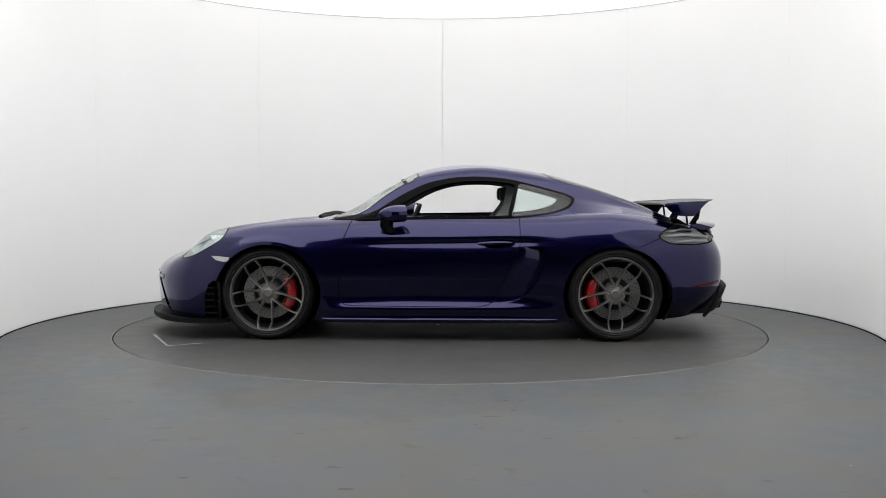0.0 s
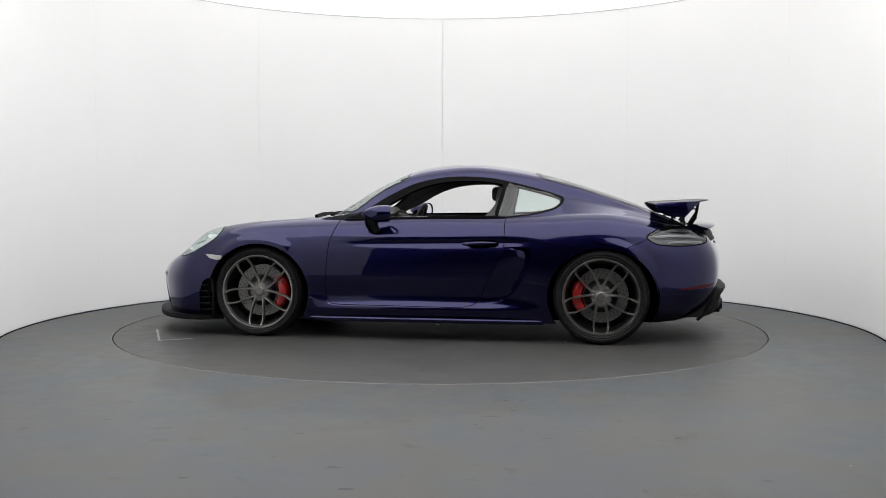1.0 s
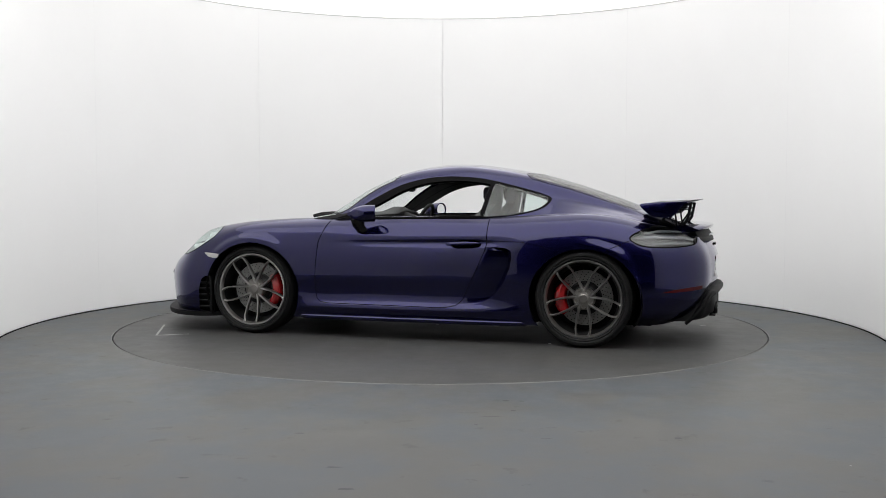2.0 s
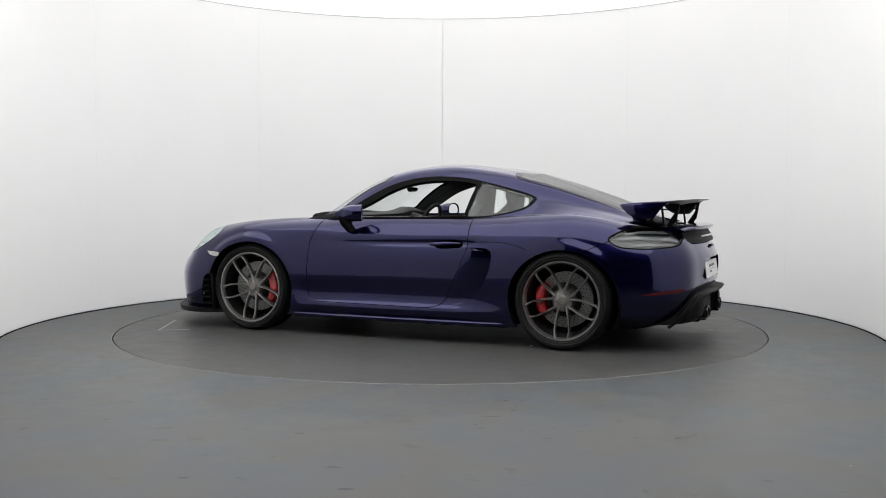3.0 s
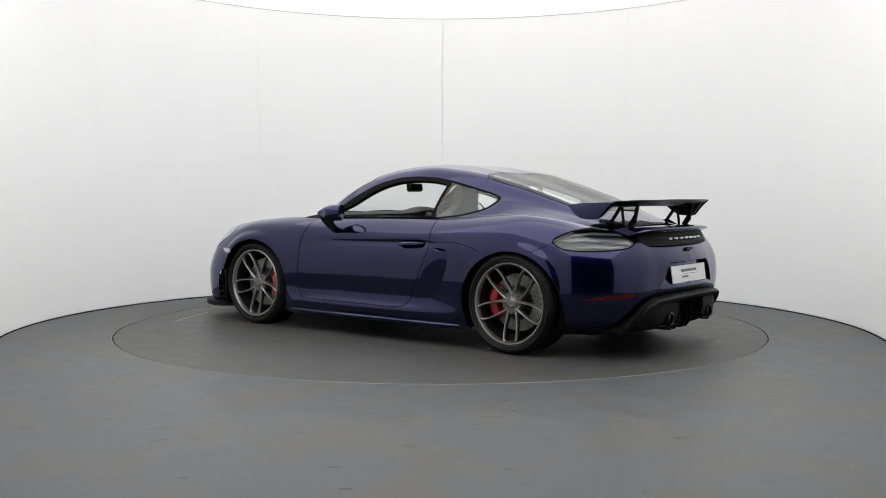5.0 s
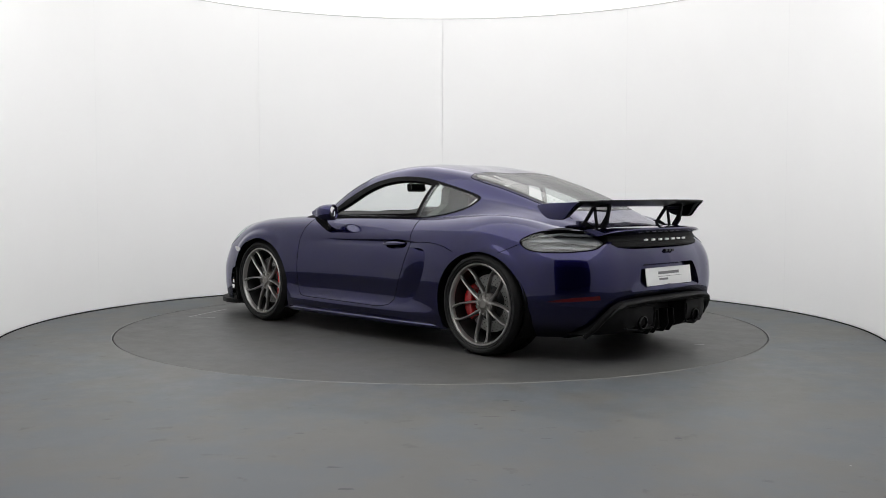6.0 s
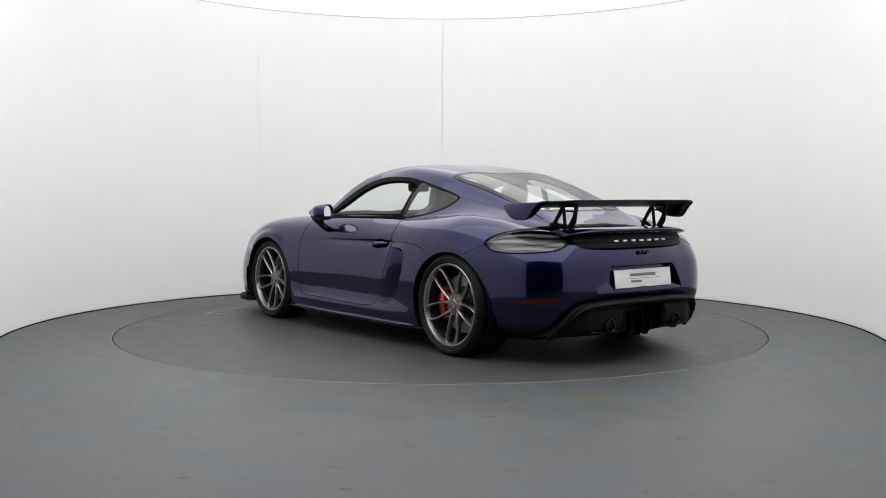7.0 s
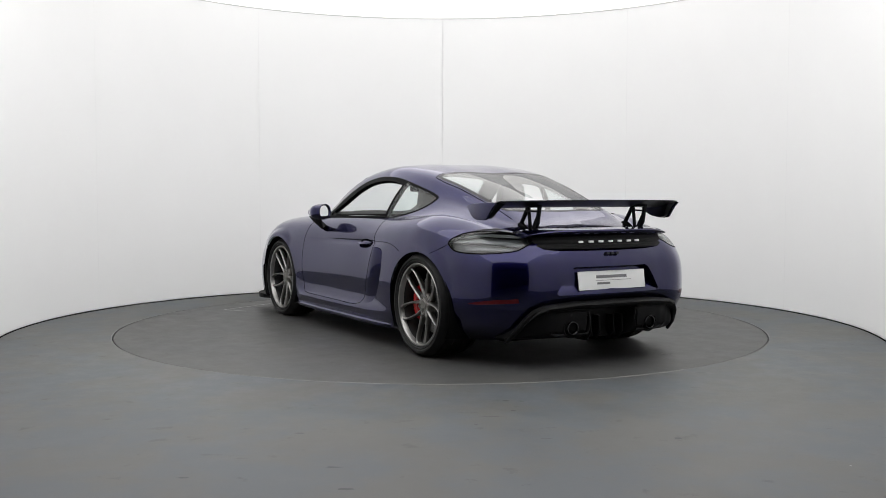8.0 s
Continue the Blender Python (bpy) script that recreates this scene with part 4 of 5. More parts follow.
def build_wheel(x, y, tyre_r, width, rim_r, caliper_at, roll):
    """A wheel; its barrel carries tyre, hub, spokes, disc and caliper. Outer face towards +y."""
    m = wheel_meshes(tyre_r, width, rim_r)

    def sub(name, key, label="", turn=0.0):
        ob = new(name, m[key])
        ob.parent = wheel
        ob.matrix_basis = pose(0, 0, 0, 0, turn, 0)
        if label:
            ob["label"] = label
        return ob

    wheel = new("wheel", m["barrel"])
    wheel["label"] = "satin grey alloy wheel with five split spokes"
    wheel.parent = car
    wheel.matrix_basis = pose(x, y, tyre_r, 0, 0, 0 if y > 0 else 180)
    sub("tyre", "tyre", "low-profile black tyre")
    sub("hub", "hub")
    sub("barrel_liner", "liner", "dark inner barrel")
    for k in range(5):
        for s in (1, -1):
            sub("spoke", "spoke%d" % s, turn=54 + roll + 72 * k)
        b = sub("bolt", "bolt")
        w = radians(90 + roll + 72 * k)
        b.matrix_basis = pose(0.052 * math.cos(w), 0, -0.052 * math.sin(w))
    sub("brake_disc", "disc", "drilled steel brake disc")
    sub("disc_bell", "bell")
    tagged(sub("drilled_holes", "holes"), kind="stuff")
    sub("caliper", "caliper", "glossy red brake caliper", caliper_at)
    sub("dust_shield", "back")
    return wheel


for x, y, r, w, at in ((1.221, 0.843, 0.332, 0.245, 180), (-1.265, 0.878, 0.333, 0.295, 0), (1.221, -0.843, 0.332, 0.245, 0), (-1.265, -0.878, 0.333, 0.295, 180)):
    build_wheel(x, y, r, w, 0.270, at, -6 if x > 0 else 0)


# ---- underside and wheel housings ----
def build_underside():
    bm = bmesh.new()
    add_box(bm, -1.70, 2.05, -0.50, 0.50, 0.118, 0.20, 0.01)
    add_box(bm, -0.86, 0.80, -0.83, 0.83, 0.125, 0.165, 0.01)
    add_box(bm, -1.95, -0.86, -0.46, 0.46, 0.20, 0.76)
    add_box(bm, 0.80, 1.90, -0.50, 0.50, 0.20, 0.55)
    part("underside", bm, LINER, car, "black underbody tray", smooth=False)
    for cx, rx, rz, y1 in ((1.212, 0.382, 0.352, 0.862), (-1.272, 0.390, 0.337, 0.88)):
        for s in (1, -1):
            bm = bmesh.new()
            rows = []
            for k in range(33):
                a = radians(-32 + 244 * k / 32)
                c, z = math.cos(a), math.sin(a)
                rows.append([(cx + rx * c, s * y1, 0.333 + rz * z), (cx + (rx + .004) * c, s * (y1 - 0.03), 0.333 + (rz + .004) * z), (cx + (rx + .03) * c, s * 0.50, 0.333 + (rz + 0.03) * z)])
            add_grid(bm, rows)
            bm.faces.new([bm.verts.new(r[2]) for r in rows])
            bmesh.ops.recalc_face_normals(bm, faces=bm.faces)
            part("wheel_housing", bm, LINER, car, "black wheel housing liner")


build_underside()


# ---- flank: intake, skirt, handle, mirror ----
def build_flank():
    rim = rim_edges(CUTS.pop("intake"))
    lip, scoop = bmesh.new(), bmesh.new()
    for p, q, n in rim:
        quad = [p, q, scoop_in(q), scoop_in(p)]
        if (quad[2] - quad[1]).length + (quad[3] - quad[0]).length > 0.004:
            lip.faces.new([lip.verts.new(c) for c in quad])
    bmesh.ops.remove_doubles(lip, verts=lip.verts, dist=1e-5)
    bmesh.ops.recalc_face_normals(lip, faces=lip.faces)
    # the scoop's floor runs in from the door's edge and ends under the rear lip
    rows = []
    for z in sorted(set(np.linspace(0.2685, 0.6765, 40)) | set(SCOOP_BACK[0][1:-1])):
        front, back = np.interp(z, *SCOOP_FRONT), np.interp(z, *SCOOP_BACK)
        rows.append([scoop_in(flank_point(front + (back - front) * k / 14, z)[0]) for k in range(15)])
    add_grid(scoop, rows)
    bmesh.ops.remove_doubles(scoop, verts=scoop.verts, dist=1e-5)
    bmesh.ops.recalc_face_normals(scoop, faces=scoop.faces)
    sides = pair("side_scoop", scoop, PAINT, car, "violet-blue side air scoop")
    lip_r = mirrored(lip)
    for ob, l in zip(sides, (lip, lip_r)):
        part("scoop_lip", l, PAINT, ob)
    # skirt blade
    bm = bmesh.new()
    rows = []
    for k in range(24):
        x = 0.82 - 1.69 * k / 23
        y = np.interp(x, [-0.87, -0.80, -0.7, -0.4, 0.3, 0.75, 0.82], [0.850, 0.868, 0.876, 0.882, 0.878, 0.862, 0.845])
        rows.append([(x, y - 0.07, 0.128), (x, y - 0.004, 0.130), (x, y + 0.006, 0.138), (x, y + 0.008, 0.154), (x, y + 0.002, 0.163), (x, y - 0.012, 0.168), (x, y - 0.07, 0.170)])
    vs = add_grid(bm, rows, close_v=True)
    bm.faces.new(vs[0])
    bm.faces.new(vs[-1][::-1])
    bmesh.ops.recalc_face_normals(bm, faces=bm.faces)
    pair("side_skirt", bm, PAINT, car, "violet-blue side skirt blade")
    # door handles: a recessed cup and a tapered grip
    for ob, s in zip(DOORS, (1, -1)):
        bm = bmesh.new()
        rows = []
        for k in range(17):
            t = k / 16
            x = -0.288 - 0.245 * t
            h = 0.004 + 0.012 * math.sin(math.pi * min(1, 0.12 + t * 0.88)) ** 0.6
            y0 = 0.828 + 0.013 * t
            z0 = 0.690 + 0.010 * t
            out = 0.026 * math.sin(math.pi * (0.06 + 0.88 * t)) ** 0.5
            rows.append([(x, s * (y0 + out * 0.35 + 0.004), z0 - h), (x, s * (y0 + out), z0 - h * 0.5), (x, s * (y0 + out * 1.05), z0 + h * 0.3), (x, s * (y0 + out * 0.7), z0 + h), (x, s * (y0 - 0.02), z0 + h * 0.9), (x, s * (y0 - 0.02), z0 - h)])
        vs = add_grid(bm, rows, close_v=True)
        bm.faces.new(vs[0])
        bm.faces.new(vs[-1][::-1])
        bmesh.ops.recalc_face_normals(bm, faces=bm.faces)
        part("door_handle", bm, PAINT, ob)
    # mirrors
    for s in (1, -1):
        bm = bmesh.new()
        rows = []
        n = 12
        for k in range(n + 1):
            t = k / n
            x = 0.392 - 0.160 * t
            e = math.sqrt(1 - (1 - min(1.0, t * 1.35 + 0.04)) ** 2)
            cy, cz = 0.908 - 0.006 * t, 0.902 + 0.006 * t
            rows.append([(x - 0.03 * (1 - t) * math.cos(q), s * (cy + (0.066 * e) * math.cos(q)), cz + (0.061 * e) * math.copysign(abs(math.sin(q)) ** 0.85, math.sin(q))) for q in [2 * math.pi * i / 20 for i in range(20)]])
        vs = add_grid(bm, rows, close_v=True)
        bm.faces.new(vs[0])
        bmesh.ops.recalc_face_normals(bm, faces=bm.faces)
        turned = Matrix.Translation((0.32, s * 0.90, 0)) @ Matrix.Rotation(s * radians(23), 4, "Z") @ Matrix.Translation((-0.32, -s * 0.90, 0))
        bmesh.ops.transform(bm, matrix=turned, verts=bm.verts)
        mirror = part("door_mirror", bm, PAINT, car, "violet-blue door mirror on a black foot")
        last = [Vector(p) for p in rows[-1]]
        mid = sum(last, Vector()) / len(last)
        bm = bmesh.new()
        add_grid(bm, [[mid + (p - mid) * k + Vector((d, 0, 0)) for p in last] for k, d in ((1.0, 0.0), (0.985, -0.005), (0.90, -0.005), (0.78, 0.012))], close_v=True)
        bmesh.ops.transform(bm, matrix=turned, verts=bm.verts)
        bmesh.ops.recalc_face_normals(bm, faces=bm.faces)
        part("mirror_rim", bm, PAINT, mirror, "violet-blue mirror rim")
        bm = bmesh.new()
        bm.faces.new([bm.verts.new(Vector((mid.x + 0.004 - 0.04 * s * (p.y - mid.y) * 0.80 + 0.04 * (p.z - mid.z) * 0.80, mid.y + (p.y - mid.y) * 0.80, mid.z + (p.z - mid.z) * 0.80))) for p in last])
        bmesh.ops.transform(bm, matrix=turned, verts=bm.verts)
        bmesh.ops.recalc_face_normals(bm, faces=bm.faces)
        if bm.faces[:][0].normal.x > 0:
            bmesh.ops.reverse_faces(bm, faces=bm.faces)
        part("mirror_glass", bm, MIRROR, mirror, "silvered mirror glass", smooth=False)
        bm = bmesh.new()
        add_tube(bm, [(0.345, s * 0.905, 0.875), (0.355, s * 0.885, 0.845), (0.36, s * 0.855, 0.815), (0.345, s * 0.825, 0.785)], [0.026, 0.024, 0.024, 0.026], 14, flat=2.0)
        part("mirror_foot", bm, GLOSSBLACK, mirror, "black mirror foot")


SCOOP_FRONT = ([0.268, 0.285, 0.31, 0.38, 0.66, 0.674, 0.677], [-0.44, -0.418, -0.425, -0.455, -0.582, -0.59, -0.66])
SCOOP_BACK = ([0.268, 0.272, 0.292, 0.345, 0.43, 0.53, 0.61, 0.655, 0.672, 0.677], [-0.44, -0.50, -0.57, -0.65, -0.715, -0.76, -0.774, -0.766, -0.73, -0.66])


def scoop_in(p):
    """Flush along the door's edge, deepest along the rear lip, shallow at the foot."""
    front, back = np.interp(p.z, *SCOOP_FRONT), np.interp(p.z, *SCOOP_BACK)
    t = min(1.0, max(0.0, (front - p.x) / max(0.05, front - back)))
    foot = min(1.0, max(0.0, (p.z - 0.268) / 0.20))
    return Vector((p.x, p.y - 0.068 * t * t * (1.6 - 0.6 * t) * foot * (2 - foot), p.z))


build_flank()


# ---- tail: lamps, wing, spoiler, plate, diffuser ----
def sunk(p):
    """The plate's recess: flush at its foot, deepest along its top."""
    return Vector((p.x + 0.042 * min(1.0, max(0.0, (p.z - 0.442) / 0.06)), p.y, p.z))


def build_tail():
    lamp = CUTS["tail_lamp"]
    lamp.normal_update()
    inner, rims = offset_copy(lamp, 0.035), rim_edges(lamp)
    wall = bmesh.new()
    for p, q, n in rims:
        wall.faces.new([wall.verts.new(c) for c in (p, q, q - n * 0.035, p - n * 0.035)])
    bars = []
    for band in ([(-1.60, 0.748), (-1.66, 0.760), (-1.78, 0.766), (-1.90, 0.758), (-1.975, 0.742), (-1.975, 0.728), (-1.90, 0.742), (-1.78, 0.750), (-1.66, 0.746)],
                 [(-1.72, 0.716), (-1.84, 0.722), (-1.96, 0.716), (-1.96, 0.706), (-1.84, 0.708), (-1.72, 0.706)],
                 [(-1.66, 0.785), (-1.76, 0.802), (-1.90, 0.792), (-1.90, 0.784), (-1.76, 0.792), (-1.68, 0.780)]):
        sheet = offset_copy(lamp, 0.014)
        bar = cut_out(sheet, band, lambda c, n: True)
        sheet.free()
        bars.append(thicken(bar, 0.008))
    gap = seam_of(rims, 0.008)
    others = [mirrored(b) for b in (inner, wall, gap, *bars)]
    for ob, group in zip(pair("tail_lamp", lamp, SMOKED, car, "smoked grey tail lamp cover"), ((inner, wall, gap, *bars), others)):
        ob.visible_shadow = False
        part("lamp_housing", group[0], LAMPGREY, ob, "grey lamp housing")
        part("lamp_wall", group[1], TRIM, ob)
        part("lamp_seal", group[2], GAP, ob)
        for bar in group[3:]:
            part("light_bar", bar, LIGHTBAR, ob, "pale light guide")
    ref = CUTS["reflector"]
    pair("reflector", ref, REDLENS, car, "dark red bumper reflector", depth=0.004)
    # black strip between the lamps, following the tail's curve
    bm = bmesh.new()
    rows = []
    for k in range(41):
        y = -0.50 + k * 0.025
        b = 0.20 * abs(y) ** 2 + 0.55 * abs(y) ** 4
        rows.append([(-2.090 + b, y, 0.712), (-2.104 + b, y, 0.716), (-2.100 + b, y, 0.735), (-2.088 + b, y, 0.745), (-2.086 + b, y, 0.765), (-2.080 + b, y, 0.772), (-2.068 + b, y, 0.792), (-2.03 + b, y, 0.80), (-2.0 + b, y, 0.712)])
    vs = add_grid(bm, rows, close_v=True)
    bm.faces.new(vs[0])
    bm.faces.new(vs[-1][::-1])
    bmesh.ops.recalc_face_normals(bm, faces=bm.faces)
    strip = part("tail_strip", bm, TRIM, car, "gloss black strip between the tail lamps")
    for k in range(7):
        y = 0.206 - 0.0745 * k
        b = 0.20 * abs(y) ** 2 + 0.55 * abs(y) ** 4
        bm = bmesh.new()
        add_box(bm, -2.098 + b, -2.082 + b, y - 0.0155, y + 0.0155, 0.7505, 0.7625, 0.0015)
        part("badge_block", bm, LETTER, strip, "silver raised badge block", smooth=False)
    for k in range(3):
        bm = bmesh.new()
        add_box(bm, -2.1215, -2.10, 0.035 - 0.035 * k, 0.010 - 0.035 * k, 0.676, 0.692, 0.001)
        part("model_badge_bar", bm, GLOSSBLACK, car, "small dark badge bar", smooth=False)
    # ducktail lip
    bm = bmesh.new()
    rows = []
    for k in range(49):
        y = -0.545 + k * 1.09 / 48
        a = abs(y) / 0.545
        b = 0.05 * a ** 2 + 0.04 * a ** 6
        up = 1 - a ** 5 * 0.75
        rows.append([(-1.84, y, 0.815), (-1.90 + b * 0.3, y, 0.822 + 0.010 * up), (-1.97 + b * 0.6, y, 0.826 + 0.012 * up), (-2.04 + b, y, 0.815 + 0.022 * up), (-2.098 + b, y, 0.795 + 0.034 * up), (-2.103 + b, y, 0.793 + 0.028 * up),
                     (-2.098 + b, y, 0.790 + 0.020 * up), (-2.06 + b, y, 0.786), (-2.00 + b, y, 0.785), (-1.86, y, 0.79)])
    vs = add_grid(bm, rows, close_v=True)
    bm.faces.new(vs[0])
    bm.faces.new(vs[-1][::-1])
    bmesh.ops.recalc_face_normals(bm, faces=bm.faces)
    part("ducktail_spoiler", bm, PAINT, car, "violet-blue ducktail lip spoiler")
    # rear wing
    bm = bmesh.new()
    rows = []
    prof = [(0, 0), (0.06, 0.010), (0.2, 0.016), (0.45, 0.016), (0.72, 0.020), (1.0, 0.033), (1.0, 0.028), (0.72, 0.006), (0.48, -0.013), (0.24, -0.016), (0.06, -0.010)]
    for k in range(49):
        y = -0.715 + k * 1.43 / 48
        a = abs(y) / 0.715
        lead = -1.640 - 0.02 * (1 - a * a)
        chord = np.interp(a, [0, 0.80, 0.92, 1.0], [0.362, 0.362, 0.335, 0.295])
        rows.append([(lead - c * chord, y, 0.978 - 0.004 * a - 0.006 * a ** 8 + h) for c, h in prof])
    vs = add_grid(bm, rows, close_v=True)
    bm.faces.new(vs[0])
    bm.faces.new(vs[-1][::-1])
    bmesh.ops.recalc_face_normals(bm, faces=bm.faces)
    wing = part("rear_wing", bm, WINGBLACK, car, "gloss black rear wing blade")
    for s in (1, -1):
        outline = rounded([(-1.628, 0.978), (-1.634, 0.958), (-1.665, 0.925), (-1.700, 0.900), (-1.735, 0.890), (-1.785, 0.887), (-1.828, 0.889), (-1.850, 0.900), (-1.880, 0.935), (-1.910, 0.968), (-1.936, 0.988), (-1.930, 0.996), (-1.80, 0.993), (-1.70, 0.988)], 2)
        for name, mat, y0, y1, lean, size, label in (("endplate", PAINT, 0.712, 0.730, 0.10, 1.0, "violet-blue wing endplate"), ("endplate_fairing", WINGBLACK, 0.650, 0.711, 0.45, 0.94, "black inner face of the endplate")):
            bm = bmesh.new()
            add_prism(bm, [(-1.79 + (x + 1.79) * size, 0.985 + (z - 0.985) * size) for x, z in outline], "y", s * y0, s * y1, 0.003)
            for v in bm.verts:
                inner = abs(v.co.y) < (y0 + y1) / 2
                v.co.y += s * (lean if inner else 0.10) * (0.985 - v.co.z)
            part(name, bm, mat, wing, label)
        y = s * 0.420
        corner, foot, fore, aft, knee = (-1.762, 0.862), (-1.880, 0.796), (-1.838, 0.970), (-1.952, 0.974), (-1.932, 0.872)
        bars = [(corner, foot, 0.010), (corner, fore, 0.009), (foot, knee, 0.011), (knee, aft, 0.010), (fore, aft, 0.008), ((-1.860, 0.808), fore, 0.006), ((-1.866, 0.806), (-1.938, 0.915), 0.006),
                ((-1.822, 0.942), (-1.944, 0.938), 0.005), ((-1.740, 0.852), (-1.800, 0.838), 0.012)]
        support = None
        for (xa, za), (xb, zb), half in bars:
            bm = bmesh.new()
            d = Vector((xb - xa, 0, zb - za)).normalized()
            side_v = Vector((-d.z, 0, d.x)) * half
            a, b = Vector((xa, y, za)) - d * half * 0.6, Vector((xb, y, zb)) + d * half * 0.6
            add_prism(bm, [(p.x, p.z) for p in (a - side_v, b - side_v, b + side_v, a + side_v)], "y", y - 0.011, y + 0.011, 0.003)
            if support:
                part("strut", bm, TRIM, support)
            else:
                support = part("wing_support", bm, TRIM, car, "black truss wing support")
    # plate in its recess
    recess = CUTS["plate_recess"]
    rims = [e for e in rim_edges(recess) if e[0].y > 0.0 or e[1].y > 0.0]
    wall = bmesh.new()
    for p, q, n in rims:
        wall.faces.new([wall.verts.new(c) for c in (p, q, sunk(q), sunk(p))])
    for v in recess.verts:
        v.co = sunk(v.co)
    rec = part("plate_recess", whole(recess), PAINT, car, "sunken plate recess")
    pair("recess_wall", wall, PAINT, rec)
    bm = bmesh.new()
    add_box(bm, -0.004, 0.004, -0.262, 0.262, -0.057, 0.057, 0.0025)
    plate = part("plate", bm, PLATE, car, "white show plate with grey print")
    plate.matrix_basis = pose(-2.114, -0.013, 0.521, 0, 8, 0)
    bm = bmesh.new()
    add_box(bm, -2.098, -2.05, -0.20, 0.20, 0.48, 0.56)
    part("plate_bracket", bm, TRIM, car, smooth=False)
    for y0, y1, z0, z1 in ((0.125, -0.115, 0.012, 0.030), (0.13, -0.15, -0.003, -0.0005), (0.12, 0.02, -0.026, -0.013)):
        bm = bmesh.new()
        add_box(bm, -0.0055, -0.0042, y1, y0, z0, z1)
        part("print_bar", bm, INK, plate, "grey printed bar", smooth=False)
    # diffuser
    bm = bmesh.new()
    rows = []
    for k in range(67):
        y = -0.66 + k * 0.02
        a = abs(y)
        back = np.interp(a, [0, 0.2, 0.4, 0.5, 0.56, 0.60, 0.63, 0.66], [-2.178, -2.174, -2.156, -2.130, -2.100, -2.062, -2.01, -1.935])
        top = np.interp(a, [0, 0.30, 0.48, 0.545, 0.590, 0.625, 0.66], [0.404, 0.400, 0.384, 0.352, 0.300, 0.235, 0.180])
        pod = 0.014 * np.interp(a, [0.15, 0.18, 0.47, 0.50], [0, 1, 1, 0])
        mid = 0.11 * np.interp(a, [0.17, 0.20], [1, 0])
        low = 0.178 - 0.020 * np.interp(a, [0.17, 0.20], [1, 0])
        prof = [(0.12, 0.985), (0.06, 1.0), (0.012, 0.965), (0.0, 0.91), (0.008, 0.85), (0.040, 0.80), (0.052 - pod + mid, 0.74), (0.046 - pod + mid, 0.55), (0.056 - pod + mid, 0.22), (0.085 + mid * 0.5, 0.04), (0.11 + mid * 0.5, 0.0)]
        rows.append([(back + c, y, low + (top - low) * h) for c, h in prof] + [(-1.72, y, low - 0.015), (-1.72, y, top)])
    vs = add_grid(bm, rows, close_v=True)
    bm.faces.new(vs[0])
    bm.faces.new(vs[-1][::-1])
    bmesh.ops.recalc_face_normals(bm, faces=bm.faces)
    diff = part("diffuser", bm, TRIM, car, "black moulded rear diffuser")
    for s in (1, -1):
        bm = bmesh.new()
        add_tube(bm, [(-2.125, s * 0.44, 0.375), (-2.095, s * 0.50, 0.366), (-2.078, s * 0.548, 0.344), (-2.048, s * 0.590, 0.293), (-2.0, s * 0.622, 0.223), (-1.935, s * 0.645, 0.160)], [0.006, 0.016, 0.020, 0.020, 0.018, 0.012], 8)
        part("diffuser_edge", bm, TRIM, diff)
        bm = bmesh.new()
        frame_line = rounded([(0.185, 0.335), (0.33, 0.343), (0.45, 0.335), (0.465, 0.30), (0.445, 0.22), (0.40, 0.203), (0.22, 0.203), (0.185, 0.22)], 2)
        pts = [(np.interp(y, [0.15, 0.4, 0.5], [-2.160, -2.136, -2.100]) + 0.022, s * y, z) for y, z in frame_line]
        add_tube(bm, pts + pts[:1], 0.007, 6, caps=False)
        part("outlet_frame", bm, TRIM, diff)
        for y0 in (0.055, 0.125):
            bm = bmesh.new()
            add_prism(bm, [(-1.75, 0.14), (-2.05, 0.145), (-2.09, 0.20), (-2.08, 0.30), (-1.75, 0.30)], "y", s * y0 - 0.005, s * y0 + 0.005, 0.002)
            part("diffuser_fin", bm, TRIM, diff)
        bm = bmesh.new()
        add_lathe(bm, [(0.033, -0.10), (0.033, 0.0), (0.036, 0.003), (0.041, 0.002), (0.043, -0.003), (0.043, -0.10)], 36)
        pipe = part("exhaust_pipe", bm, GLOSSBLACK, diff, "dark metal exhaust tip")
        pipe.matrix_basis = pose(-2.140, s * 0.305, 0.243, 0, 0, 90)
        bm = bmesh.new()
        add_lathe(bm, [(0.0001, -0.09), (0.0365, -0.09), (0.0365, -0.095), (0.0001, -0.095)], 24)
        deep = part("pipe_bore", bm, LINER, diff)
        deep.matrix_basis = pose(-2.140, s * 0.305, 0.243, 0, 0, 90)
        bm = bmesh.new()
        add_lathe(bm, [(0.046, -0.02), (0.058, -0.006), (0.062, -0.01), (0.062, -0.05), (0.046, -0.05)], 28)
        ring = part("pipe_surround", bm, TRIM, diff)
        ring.matrix_basis = pose(-2.134, s * 0.305, 0.243, 0, 0, 90)


build_tail()


